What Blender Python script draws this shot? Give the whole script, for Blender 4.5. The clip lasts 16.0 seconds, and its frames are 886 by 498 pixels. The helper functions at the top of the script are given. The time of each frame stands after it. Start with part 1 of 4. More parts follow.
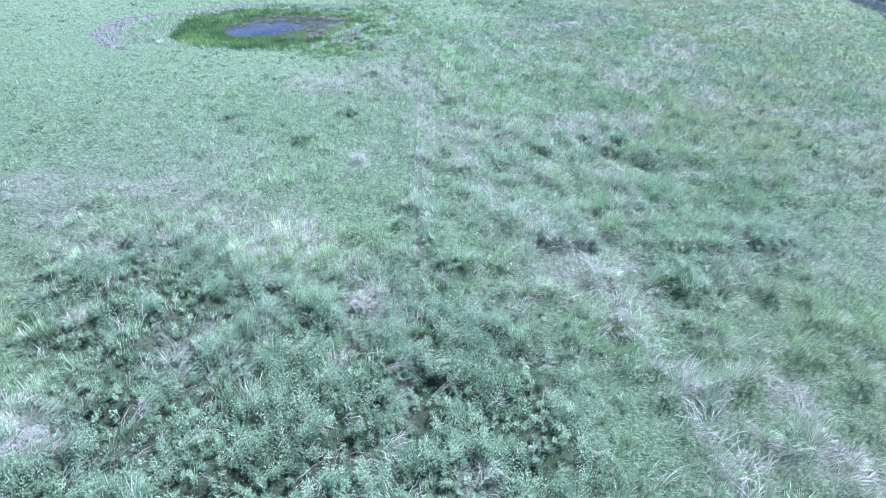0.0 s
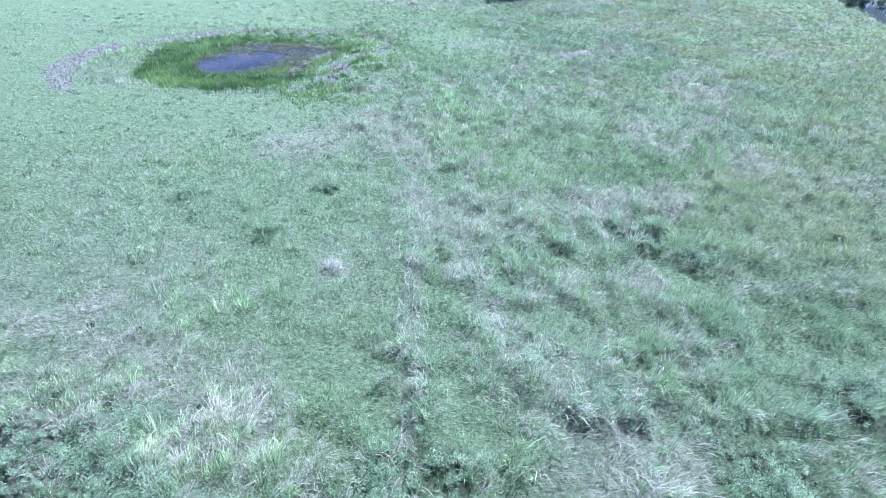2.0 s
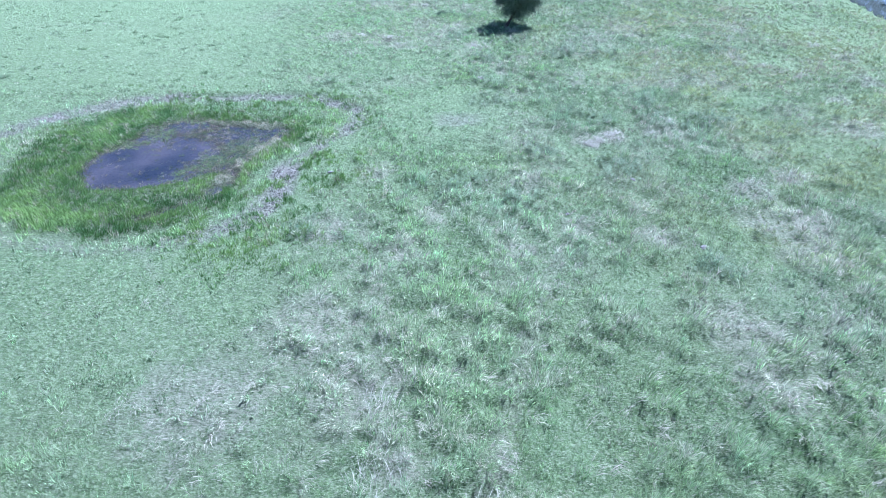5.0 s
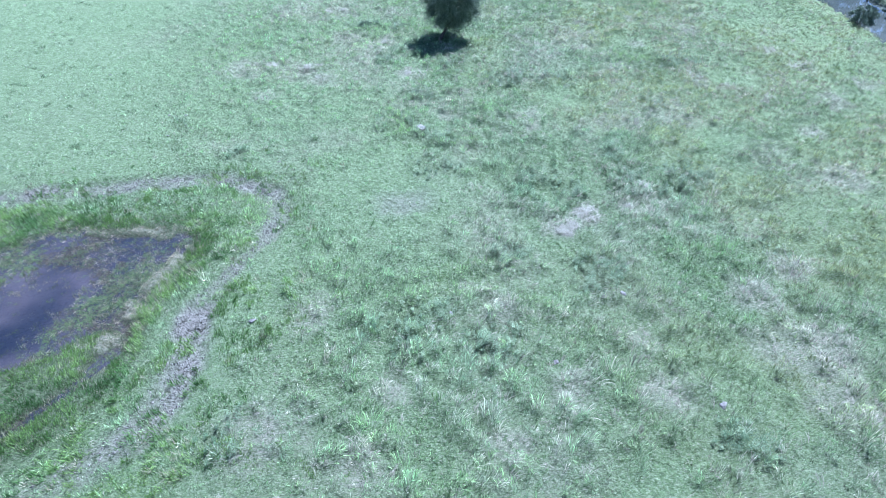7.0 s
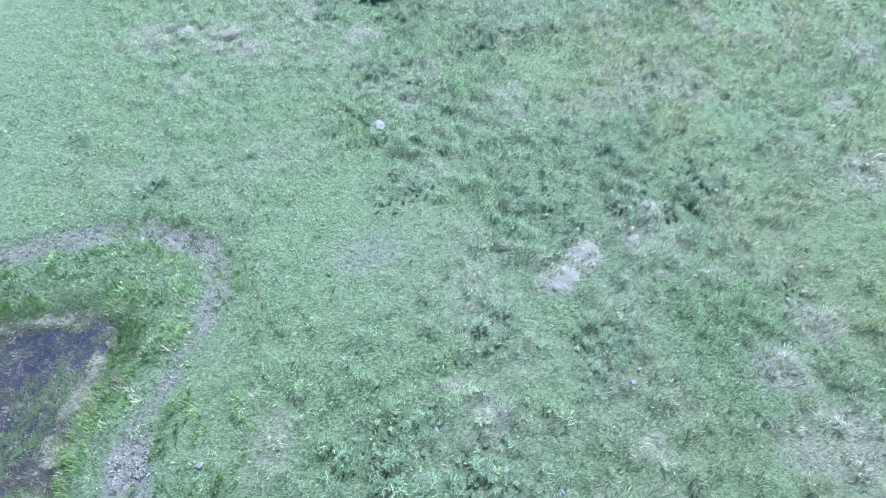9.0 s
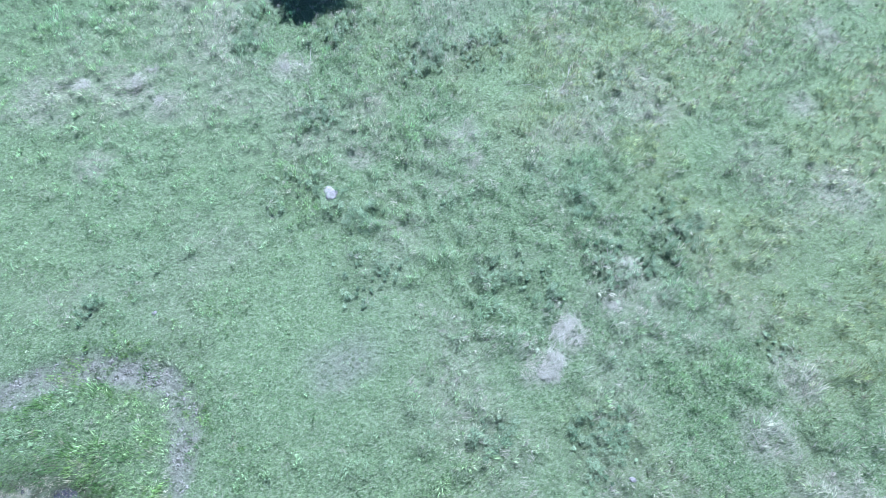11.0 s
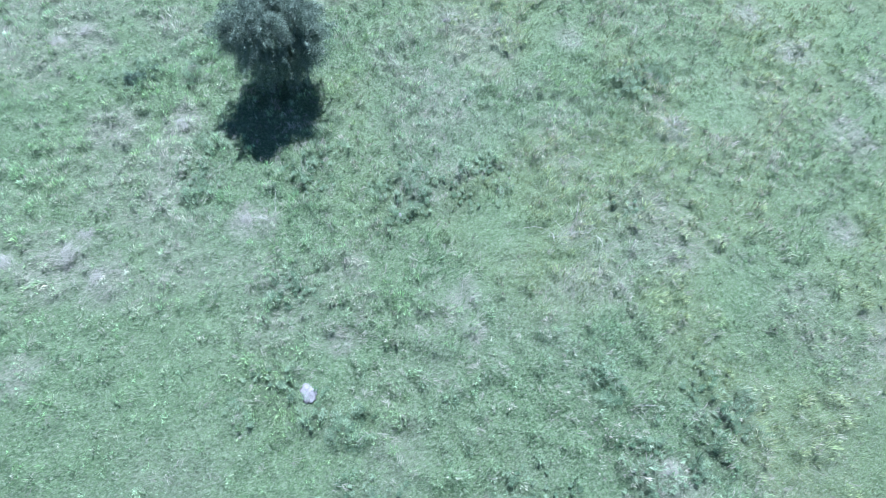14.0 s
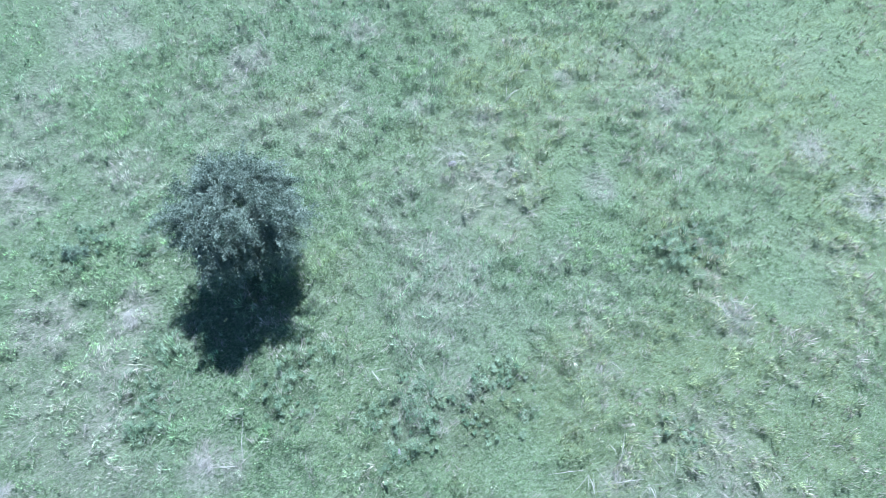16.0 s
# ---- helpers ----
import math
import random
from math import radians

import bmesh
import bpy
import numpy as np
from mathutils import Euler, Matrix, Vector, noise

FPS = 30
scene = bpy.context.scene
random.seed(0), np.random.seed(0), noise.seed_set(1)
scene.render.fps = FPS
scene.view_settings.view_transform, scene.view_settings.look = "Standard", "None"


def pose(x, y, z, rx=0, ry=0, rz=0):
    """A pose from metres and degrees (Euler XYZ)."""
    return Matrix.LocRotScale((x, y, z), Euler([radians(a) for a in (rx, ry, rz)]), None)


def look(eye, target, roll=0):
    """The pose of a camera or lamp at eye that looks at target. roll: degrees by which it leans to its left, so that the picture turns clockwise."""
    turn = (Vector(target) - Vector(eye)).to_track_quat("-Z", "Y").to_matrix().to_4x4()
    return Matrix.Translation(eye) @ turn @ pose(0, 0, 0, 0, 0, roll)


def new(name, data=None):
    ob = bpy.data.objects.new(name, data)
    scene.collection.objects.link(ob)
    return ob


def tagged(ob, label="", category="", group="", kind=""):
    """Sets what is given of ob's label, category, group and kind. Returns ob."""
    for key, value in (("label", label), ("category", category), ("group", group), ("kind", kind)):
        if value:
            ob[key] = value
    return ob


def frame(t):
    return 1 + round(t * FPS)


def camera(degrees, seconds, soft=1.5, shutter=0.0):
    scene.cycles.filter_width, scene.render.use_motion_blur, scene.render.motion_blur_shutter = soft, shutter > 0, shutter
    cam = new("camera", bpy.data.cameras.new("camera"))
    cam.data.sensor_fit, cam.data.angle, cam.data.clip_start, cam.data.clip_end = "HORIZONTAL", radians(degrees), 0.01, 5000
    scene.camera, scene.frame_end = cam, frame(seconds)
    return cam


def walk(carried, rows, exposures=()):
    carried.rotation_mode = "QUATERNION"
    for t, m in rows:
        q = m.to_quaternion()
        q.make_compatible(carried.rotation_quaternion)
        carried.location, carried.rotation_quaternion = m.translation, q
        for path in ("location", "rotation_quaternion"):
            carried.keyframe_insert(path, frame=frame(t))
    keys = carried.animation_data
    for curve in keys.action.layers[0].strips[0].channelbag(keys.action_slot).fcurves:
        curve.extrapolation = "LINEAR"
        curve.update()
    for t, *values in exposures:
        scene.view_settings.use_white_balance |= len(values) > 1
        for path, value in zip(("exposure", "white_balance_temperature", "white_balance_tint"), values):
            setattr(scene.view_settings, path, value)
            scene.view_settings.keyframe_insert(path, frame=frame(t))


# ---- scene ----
cam = camera(79.4, 16.0, soft=0.45)
PATH = [
    (0, (0.267, 1.047, 10.151), (0.278, 2.712, 9.043), 1.5),
    (0.5, (0.165, 2.236, 10.473), (0.17, 3.899, 9.362), 1.5),
    (1, (0.151, 3.818, 10.808), (0.155, 5.481, 9.699), 1.5),
    (1.5, (0.157, 5.551, 11.09), (0.169, 7.216, 9.982), 1.4),
    (2, (0.249, 7.68, 11.29), (0.265, 9.346, 10.183), 1.4),
    (2.5, (0.333, 9.873, 11.429), (0.349, 11.539, 10.323), 1.4),
    (3, (0.428, 12.416, 11.584), (0.436, 14.082, 10.478), 1.4),
    (3.5, (0.465, 15.0, 11.882), (0.467, 16.665, 10.775), 1.5),
    (4, (0.503, 17.824, 12.594), (0.508, 19.492, 11.49), 1.4),
    (4.2, (0.48, 18.9, 12.875), (0.485, 20.568, 11.772), 1.4),
    (6.3, (-0.253, 30.119, 16.599), (-0.062, 31.63, 15.303), 1.4),
    (6.5, (-0.205, 31.021, 16.936), (-0.009, 32.532, 15.64), 1.4),
    (7, (0.096, 33.33, 17.744), (0.374, 34.832, 16.452), 1.2),
    (7.5, (0.433, 35.429, 18.322), (0.866, 36.882, 17.017), 0.9),
    (8, (0.776, 37.947, 19.114), (1.235, 39.283, 17.699), 1.0),
    (8.5, (1.262, 40.338, 19.786), (1.65, 41.59, 18.276), 1.0),
    (9, (1.964, 42.988, 20.553), (2.273, 44.14, 18.947), 0.7),
    (9.2, (2.171, 44.023, 20.826), (2.469, 45.131, 19.188), 0.8),
    (11.3, (3.662, 51.314, 23.635), (4.082, 52.147, 21.866), 2.1),
    (11.5, (3.773, 51.719, 23.713), (4.208, 52.546, 21.945), 2.1),
    (12, (4.22, 52.957, 23.778), (4.668, 53.775, 22.009), 2.0),
    (12.5, (4.735, 54.255, 23.747), (5.187, 55.074, 21.979), 2.0),
    (13, (5.444, 55.953, 23.707), (5.896, 56.773, 21.94), 2.0),
    (13.5, (6.124, 57.703, 23.581), (6.579, 58.531, 21.817), 2.0),
    (14, (7.009, 59.875, 23.504), (7.465, 60.706, 21.743), 1.8),
    (14.5, (7.923, 62.147, 23.414), (8.399, 62.973, 21.656), 1.8),
    (15, (9.156, 64.89, 23.403), (9.63, 65.714, 21.643), 1.7),
    (15.5, (10.514, 67.466, 23.384), (10.975, 68.293, 21.622), 1.4),
    (16, (12.094, 70.447, 23.383), (12.545, 71.271, 21.617), 1.1),
]
walk(cam, [(t, look(eye, target, roll)) for t, eye, target, roll in PATH], [(0, 1.29, 4650, 26), (6, 1.22, 4710, 21), (9, 1.20, 4745, 19), (12.5, 1.15, 4755, 16), (15, 1.15, 4760, 16), (16, 1.17, 4720, 17)])
# ---- camera end ----

# ---- light ----
SUN_AT = Vector((0.345, 0.43, 0.834)).normalized()
world = bpy.data.worlds.new("sky")
scene.world = world
world.use_nodes = True
wt = world.node_tree
sky = wt.nodes.new("ShaderNodeTexSky")
sky.sky_type, sky.sun_disc = "NISHITA", False
sky.sun_elevation = math.asin(SUN_AT.z)
sky.sun_rotation = math.atan2(SUN_AT.x, SUN_AT.y)
sky.altitude, sky.dust_density, sky.ozone_density = 300, 0.6, 1.5
wt.links.new(sky.outputs[0], wt.nodes["Background"].inputs[0])
wt.nodes["Background"].inputs[1].default_value = 0.05
sun = new("sun", bpy.data.lights.new("sun", "SUN"))
sun.data.energy, sun.data.angle, sun.data.color = 5.0, radians(0.53), (1.0, 0.95, 0.88)
sun.matrix_world = look(SUN_AT * 200, (0, 0, 0))

# ---- materials ----


def material(name, rough=0.7, spec=0.3):
    m = bpy.data.materials.new(name)
    m.use_nodes = True
    b = m.node_tree.nodes["Principled BSDF"]
    b.inputs["Roughness"].default_value = rough
    b.inputs["Specular IOR Level"].default_value = spec
    return m, m.node_tree, b


def link(t, a, b):
    t.links.new(a, b)


def mix(t, fac, a, b, kind="MIX"):
    n = t.nodes.new("ShaderNodeMix")
    n.data_type, n.blend_type = "RGBA", kind
    for sock, v in ((n.inputs[0], fac), (n.inputs[6], a), (n.inputs[7], b)):
        if isinstance(v, bpy.types.NodeSocket):
            link(t, v, sock)
        elif isinstance(v, (int, float)):
            sock.default_value = v
        else:
            sock.default_value = (*v, 1)
    return n.outputs[2]


def grain(t, scale, detail=4.0, rough=0.6, lo=0.35, hi=0.65, stretch=None):
    tc = t.nodes.new("ShaderNodeTexCoord")
    n = t.nodes.new("ShaderNodeTexNoise")
    n.inputs["Scale"].default_value, n.inputs["Detail"].default_value, n.inputs["Roughness"].default_value = scale, detail, rough
    if stretch:
        mp = t.nodes.new("ShaderNodeMapping")
        mp.inputs["Scale"].default_value = stretch
        link(t, tc.outputs["Object"], mp.inputs[0])
        link(t, mp.outputs[0], n.inputs["Vector"])
    else:
        link(t, tc.outputs["Object"], n.inputs["Vector"])
    r = t.nodes.new("ShaderNodeMapRange")
    r.inputs[1].default_value, r.inputs[2].default_value = lo, hi
    link(t, n.outputs["Fac"], r.inputs[0])
    return r.outputs[0]


def bump(t, b, h, strength=0.5, dist=0.03):
    n = t.nodes.new("ShaderNodeBump")
    n.inputs["Strength"].default_value, n.inputs["Distance"].default_value = strength, dist
    link(t, h, n.inputs["Height"])
    link(t, n.outputs[0], b.inputs["Normal"])


def times(t, a, b):
    n = t.nodes.new("ShaderNodeMath")
    n.operation = "MULTIPLY"
    for sock, v in zip(n.inputs, (a, b)):
        if isinstance(v, (int, float)):
            sock.default_value = v
        else:
            link(t, v, sock)
    return n.outputs[0]


def blendf(t, k, a, b):
    n = t.nodes.new("ShaderNodeMix")
    for sock, v in zip(n.inputs[:1] + n.inputs[2:4], (k, a, b)):
        link(t, v, sock)
    return n.outputs[0]


def strands(t, angle, scale, lo=0.52, hi=0.66):
    """Fine strokes that lie one way, like matted blades of grass."""
    tc = t.nodes.new("ShaderNodeTexCoord")
    mp = t.nodes.new("ShaderNodeMapping")
    mp.inputs["Rotation"].default_value = (0, 0, angle)
    mp.inputs["Scale"].default_value = (0.22, 1.0, 0.3)
    n = t.nodes.new("ShaderNodeTexNoise")
    n.inputs["Scale"].default_value, n.inputs["Detail"].default_value, n.inputs["Roughness"].default_value = scale, 3.0, 0.6
    n.inputs["Distortion"].default_value = 0.6
    link(t, tc.outputs["Object"], mp.inputs[0])
    link(t, mp.outputs[0], n.inputs["Vector"])
    r = t.nodes.new("ShaderNodeMapRange")
    r.inputs[1].default_value, r.inputs[2].default_value = lo, hi
    link(t, n.outputs["Fac"], r.inputs[0])
    return r.outputs[0]


def ground_material():
    m, t, b = material("meadow_soil", 0.95, 0.08)
    at = t.nodes.new("ShaderNodeAttribute")
    at.attribute_name = "zone"
    sep = t.nodes.new("ShaderNodeSeparateColor")
    link(t, at.outputs["Color"], sep.inputs[0])
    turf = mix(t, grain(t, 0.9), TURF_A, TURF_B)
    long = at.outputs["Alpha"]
    some = t.nodes.new("ShaderNodeMath")
    some.operation = "MULTIPLY_ADD"
    link(t, long, some.inputs[0])
    some.inputs[1].default_value, some.inputs[2].default_value = 0.75, 0.22
    rough = some.outputs[0]
    fine = times(t, grain(t, 21.0, 4, 0.72, 0.38, 0.64), rough)
    turf = mix(t, times(t, grain(t, 2.6, 4, 0.65, 0.46, 0.62), 0.7), turf, TURF_C)
    turf = mix(t, times(t, grain(t, 6.5, 4, 0.7, 0.50, 0.60), 0.7), turf, TURF_PALE)
    # specks grow with the long grass: shade in its gaps put into the colour
    turf = mix(t, times(t, grain(t, 9.0, 3, 0.6, 0.50, 0.58), rough), turf, TURF_C)
    turf = mix(t, times(t, fine, 0.7), turf, TURF_C)
    turf = mix(t, times(t, grain(t, 7.0, 4, 0.7, 0.50, 0.60), long), turf, TURF_GAP_SHADE)
    tone = t.nodes.new("ShaderNodeAttribute")
    tone.attribute_name = "olive"
    turf = mix(t, times(t, tone.outputs["Fac"], 0.5), turf, mix(t, fine, (0.27, 0.345, 0.155), (0.14, 0.19, 0.08)))
    # matted blades, combed two ways
    comb = grain(t, 0.8, 3, 0.6, 0.46, 0.54)
    one = strands(t, 0.5, 34.0)
    two = strands(t, 2.0, 34.0)
    turf = mix(t, times(t, blendf(t, comb, one, two), 0.85), turf, TURF_PALE)
    turf = mix(t, times(t, strands(t, 1.25, 26.0, 0.60, 0.70), long), turf, TURF_STRAW)
    dry = mix(t, blendf(t, comb, strands(t, 0.2, 24.0, 0.40, 0.60), strands(t, 2.6, 24.0, 0.40, 0.60)), (0.18, 0.225, 0.13), (0.44, 0.43, 0.34))
    dry = mix(t, grain(t, 5.0, 4, 0.7, 0.54, 0.66), dry, TURF_C)
    mud = mix(t, grain(t, 3.0, 6, 0.7), (0.23, 0.225, 0.19), (0.36, 0.35, 0.30))
    # dark spots put the shade of hoofprints and clods into the mud's colour
    mud = mix(t, grain(t, 5.0, 3, 0.6, 0.54, 0.62), mud, (0.10, 0.10, 0.08))
    wet = mix(t, grain(t, 2.5, 5, 0.7), (0.025, 0.027, 0.02), (0.07, 0.066, 0.045))
    # dark soil under weeds, with the shade between plants put into its colour
    weed_shade = t.nodes.new("ShaderNodeAttribute")
    weed_shade.attribute_name = "weeds"
    turf = mix(t, weed_shade.outputs["Fac"], turf, (0.075, 0.10, 0.05))
    c = mix(t, sep.outputs[1], turf, dry)
    c = mix(t, sep.outputs[0], c, mud)
    c = mix(t, sep.outputs[2], c, wet)
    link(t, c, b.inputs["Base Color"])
    bump(t, b, grain(t, 3.4, 8, 0.78, 0.2, 0.8), 1.0, 0.20)
    return m


def blade_material(name, rough=0.55, through_light=0.3, spec=0.35, lift=1.0):
    """Leaves and blades: their own colour, light coming through them, and the soft, upward shading of thin curved leaves."""
    m, t, b = material(name, rough, spec)
    at = t.nodes.new("ShaderNodeAttribute")
    at.attribute_name = "tint"
    link(t, at.outputs["Color"], b.inputs["Base Color"])
    geo = t.nodes.new("ShaderNodeNewGeometry")
    add = t.nodes.new("ShaderNodeVectorMath")
    add.inputs[1].default_value = (0, 0, lift)
    link(t, geo.outputs["Normal"], add.inputs[0])
    nrm = t.nodes.new("ShaderNodeVectorMath")
    nrm.operation = "NORMALIZE"
    link(t, add.outputs[0], nrm.inputs[0])
    link(t, nrm.outputs[0], b.inputs["Normal"])
    tr = t.nodes.new("ShaderNodeBsdfTranslucent")
    link(t, at.outputs["Color"], tr.inputs[0])
    ms = t.nodes.new("ShaderNodeMixShader")
    ms.inputs[0].default_value = through_light
    link(t, b.outputs[0], ms.inputs[1])
    link(t, tr.outputs[0], ms.inputs[2])
    link(t, ms.outputs[0], t.nodes["Material Output"].inputs[0])
    return m


def plain(name, a, b2, scale, rough=0.8, spec=0.2, relief=0.02, stretch=None):
    m, t, b = material(name, rough, spec)
    c = mix(t, grain(t, scale, 5, 0.65, stretch=stretch), a, b2)
    c = mix(t, grain(t, scale * 7, 4, 0.7, 0.5, 0.7), c, tuple(0.6 * v for v in a))
    link(t, c, b.inputs["Base Color"])
    bump(t, b, grain(t, scale * 3, 5, 0.7, 0.2, 0.8, stretch), 0.7, relief)
    return m


def water_material(name, base, silt, rough, ripple, gloss=1.6):
    m, t, b = material(name, rough, 0.9)
    b.inputs["IOR"].default_value = gloss
    link(t, mix(t, grain(t, 0.35, 4), base, silt), b.inputs["Base Color"])
    bump(t, b, grain(t, 2.2, 3, 0.5, 0, 1), ripple, 0.05)
    return m


def clear_water(name, gloss):
    """Still, shallow water, cloudy with silt here and there: the bed shows through, and the more slantwise one looks the more sky it mirrors."""
    m = bpy.data.materials.new(name)
    m.use_nodes = True
    t = m.node_tree
    t.nodes.remove(t.nodes["Principled BSDF"])
    clear = t.nodes.new("ShaderNodeBsdfTransparent")
    clear.inputs[0].default_value = (0.90, 0.90, 0.93, 1)
    mirror = t.nodes.new("ShaderNodeBsdfGlossy")
    mirror.inputs["Roughness"].default_value = 0.04
    bump(t, mirror, grain(t, 2.2, 3, 0.5, 0, 1), 0.05, 0.05)
    k = t.nodes.new("ShaderNodeFresnel")
    k.inputs["IOR"].default_value = gloss
    ms = t.nodes.new("ShaderNodeMixShader")
    link(t, k.outputs[0], ms.inputs[0])
    silt = t.nodes.new("ShaderNodeBsdfDiffuse")
    link(t, mix(t, grain(t, 0.5, 4, 0.6), (0.25, 0.205, 0.20), (0.16, 0.14, 0.135)), silt.inputs[0])
    cloudy = t.nodes.new("ShaderNodeMixShader")
    link(t, times(t, grain(t, 0.35, 3, 0.5, 0.25, 0.75), 0.45), cloudy.inputs[0])
    link(t, clear.outputs[0], cloudy.inputs[1])
    link(t, silt.outputs[0], cloudy.inputs[2])
    link(t, cloudy.outputs[0], ms.inputs[1])
    link(t, mirror.outputs[0], ms.inputs[2])
    link(t, ms.outputs[0], t.nodes["Material Output"].inputs[0])
    return m


TURF_PALE, TURF_STRAW = (0.37, 0.45, 0.28), (0.46, 0.46, 0.36)
TURF_A, TURF_B, TURF_C, TURF_GAP_SHADE = (0.185, 0.285, 0.122), (0.225, 0.33, 0.153), (0.11, 0.175, 0.078), (0.065, 0.105, 0.047)
SOIL = ground_material()
GRASS = blade_material("grass_blade", 0.65, 0.26, 0.2, 0.42)
LEAF = blade_material("leaf", 0.6, 0.2, 0.25, 0.3)
TREE_LEAF = blade_material("tree_leaf", 0.65, 0.05, 0.15, 0.15)
STRAW = blade_material("dry_straw", 0.6, 0.2, 0.3)
BARK = plain("bark", (0.10, 0.085, 0.07), (0.20, 0.17, 0.14), 9, 0.9, 0.1, 0.03, (1, 1, 0.25))
STONE = plain("pale_stone", (0.20, 0.195, 0.18), (0.32, 0.31, 0.30), 6, 0.85, 0.2, 0.02)
POND = clear_water("pond_water", 3.2)
RIVER = water_material("river_water", (0.11, 0.13, 0.12), (0.07, 0.09, 0.085), 0.05, 0.10)

# ---- lie of the land ----


def lattice(ix, iy, seed):
    v = np.sin(ix * 127.1 + iy * 311.7 + seed * 74.7) * 43758.5453
    return v - np.floor(v)


def field(x, y, size, seed, octaves=1):
    """Smooth value noise between 0 and 1, with features of that size in metres."""
    out, amp, total = 0.0, 1.0, 0.0
    for o in range(octaves):
        u, v = x / size + 17.3 * o, y / size - 9.1 * o
        iu, iv = np.floor(u), np.floor(v)
        fu, fv = u - iu, v - iv
        fu, fv = fu * fu * (3 - 2 * fu), fv * fv * (3 - 2 * fv)
        a, b = lattice(iu, iv, seed + o), lattice(iu + 1, iv, seed + o)
        c, d = lattice(iu, iv + 1, seed + o), lattice(iu + 1, iv + 1, seed + o)
        out = out + amp * (a + (b - a) * fu + (c - a) * fv + (a - b - c + d) * fu * fv)
        total += amp
        amp, size = amp * 0.5, size * 0.5
    return out / total


def step(a, b, v):
    k = np.clip((v - a) / (b - a), 0, 1)
    return k * k * (3 - 2 * k)


def outline(x, y, cx, cy, waves):
    """Distance in metres inside (minus) or outside (plus) a wavy closed outline."""
    th = np.arctan2(y - cy, x - cx)
    r = waves[0]
    for k in range(1, (len(waves) + 1) // 2):
        r = r + waves[2 * k - 1] * np.cos(k * th) + waves[2 * k] * np.sin(k * th)
    return np.hypot(x - cx, y - cy) - r


TRACK = (-15, 53.3, (11.33, -1.28, 0.17, 0.38, 0.92, -0.79, 0.5, -0.62, 0.53, -0.1, 0.0, -0.1, 0.01))
REEDS = (-15, 53.3, (8.31, -1.38, -0.29, -0.12, 0.51, -0.13, 0.58, -0.37, 0.36))
POOL = (-16.3, 53, (3.26, -0.33, -0.32, 0.04, 0.51, -0.38, 0.16))
SHALLOWS = (-13.6, 54.6, (5.03, -1.26, 0.06, 0.28, 0.75, 0.2, 0.02, -0.4, 0.12))
POND_LEVEL, RIVER_LEVEL = -0.55, -1.5


def bank(x, y):
    """Metres beyond the near bank of the river."""
    edge = 49.1 + 0.29 * np.maximum(y - 67, -10) + 0.10 * np.minimum(y - 57, 0) + 0.9 * (field(y, y * 0, 6.0, 31, 2) - 0.5)
    return x - edge


def channel(x, y):
    """Metres outside the narrow wet arm that the pond sends along its sedge belt."""
    k = np.clip((51.3 - y) / 5.0, 0, 1)
    return np.hypot(x - (-11.0 - 3.1 * k * k), y - (51.3 - 5.0 * k)) - 0.55 + 0.3 * k


def zones(x, y):
    wob = 1.6 * (field(x, y, 2.2, 3, 3) - 0.5)
    track = outline(x, y, *TRACK) + 0.5 * wob
    reed = outline(x, y, *REEDS) + 0.9 * wob
    pool = outline(x, y, *POOL) + 0.8 * wob
    wet = np.minimum(outline(x, y, *SHALLOWS) + 1.0 * wob, channel(x, y) + 0.5 * wob)
    angle = np.degrees(np.arctan2(y - 53.3, x + 15))
    strong = step(-75, -45, angle) * (1 - step(170, 176, angle))
    width = 0.75 + 0.35 * strong + 0.3 * step(-12, -26, angle)
    thin = step(-14, -2, angle) * step(26, 14, angle)
    mud = (1 - step(0.3, width - 0.4 * thin, np.abs(track + 0.9))) * (0.25 + 0.75 * strong) * (1 - 0.35 * thin)
    mud = mud * (1 + 0.35 * step(-8, -20, angle)) * (1 - 0.35 * step(0.62, 0.42, field(x, y, 1.3, 17, 2)))
    # the worn path that leaves the pond on its far side from the herd's trail
    px = -28.6 + 0.052 * (y - 51.3) ** 2
    path = (1 - step(0.5, 1.3, np.abs(x - px + 0.6 * wob))) * step(41.5, 44.5, y) * (1 - step(55, 58, y))
    bare = 1 - step(0.1, 2.0, np.hypot((x - 2.3) * 0.8, y - 58.3) + 0.8 * wob)
    mud = np.maximum(0.85 * mud, np.maximum(0.9 * path, 0.8 * bare))
    return track, reed, pool, wet, np.clip(mud * (0.45 + 0.9 * field(x, y, 0.9, 5, 2)), 0, 1)


def litter_at(x, y):
    """Bleached reed litter stranded on the mud along the shore nearest the trail."""
    wet = outline(x, y, *SHALLOWS) + 1.6 * (field(x, y, 2.2, 3, 3) - 0.5)
    torn = field(x, y, 0.8, 95, 2) - 0.5
    k = 0.75 * step(0.5, 0.15, np.abs(wet + 0.35)) * step(51.5, 53.0, y) * step(-18, -14, x)
    for px, py, rx, ry in ((-10.4, 52.6, 0.75, 1.0), (-9.9, 54.2, 0.5, 1.2), (-11.7, 50.4, 0.9, 0.55)):
        k = np.maximum(k, 1 - step(0.55, 1.2, np.hypot((x - px) / rx, (y - py) / ry) + 1.2 * torn))
    return np.clip(k * (0.25 + 1.2 * step(0.35, 0.6, field(x, y, 0.6, 90, 2))), 0, 1)


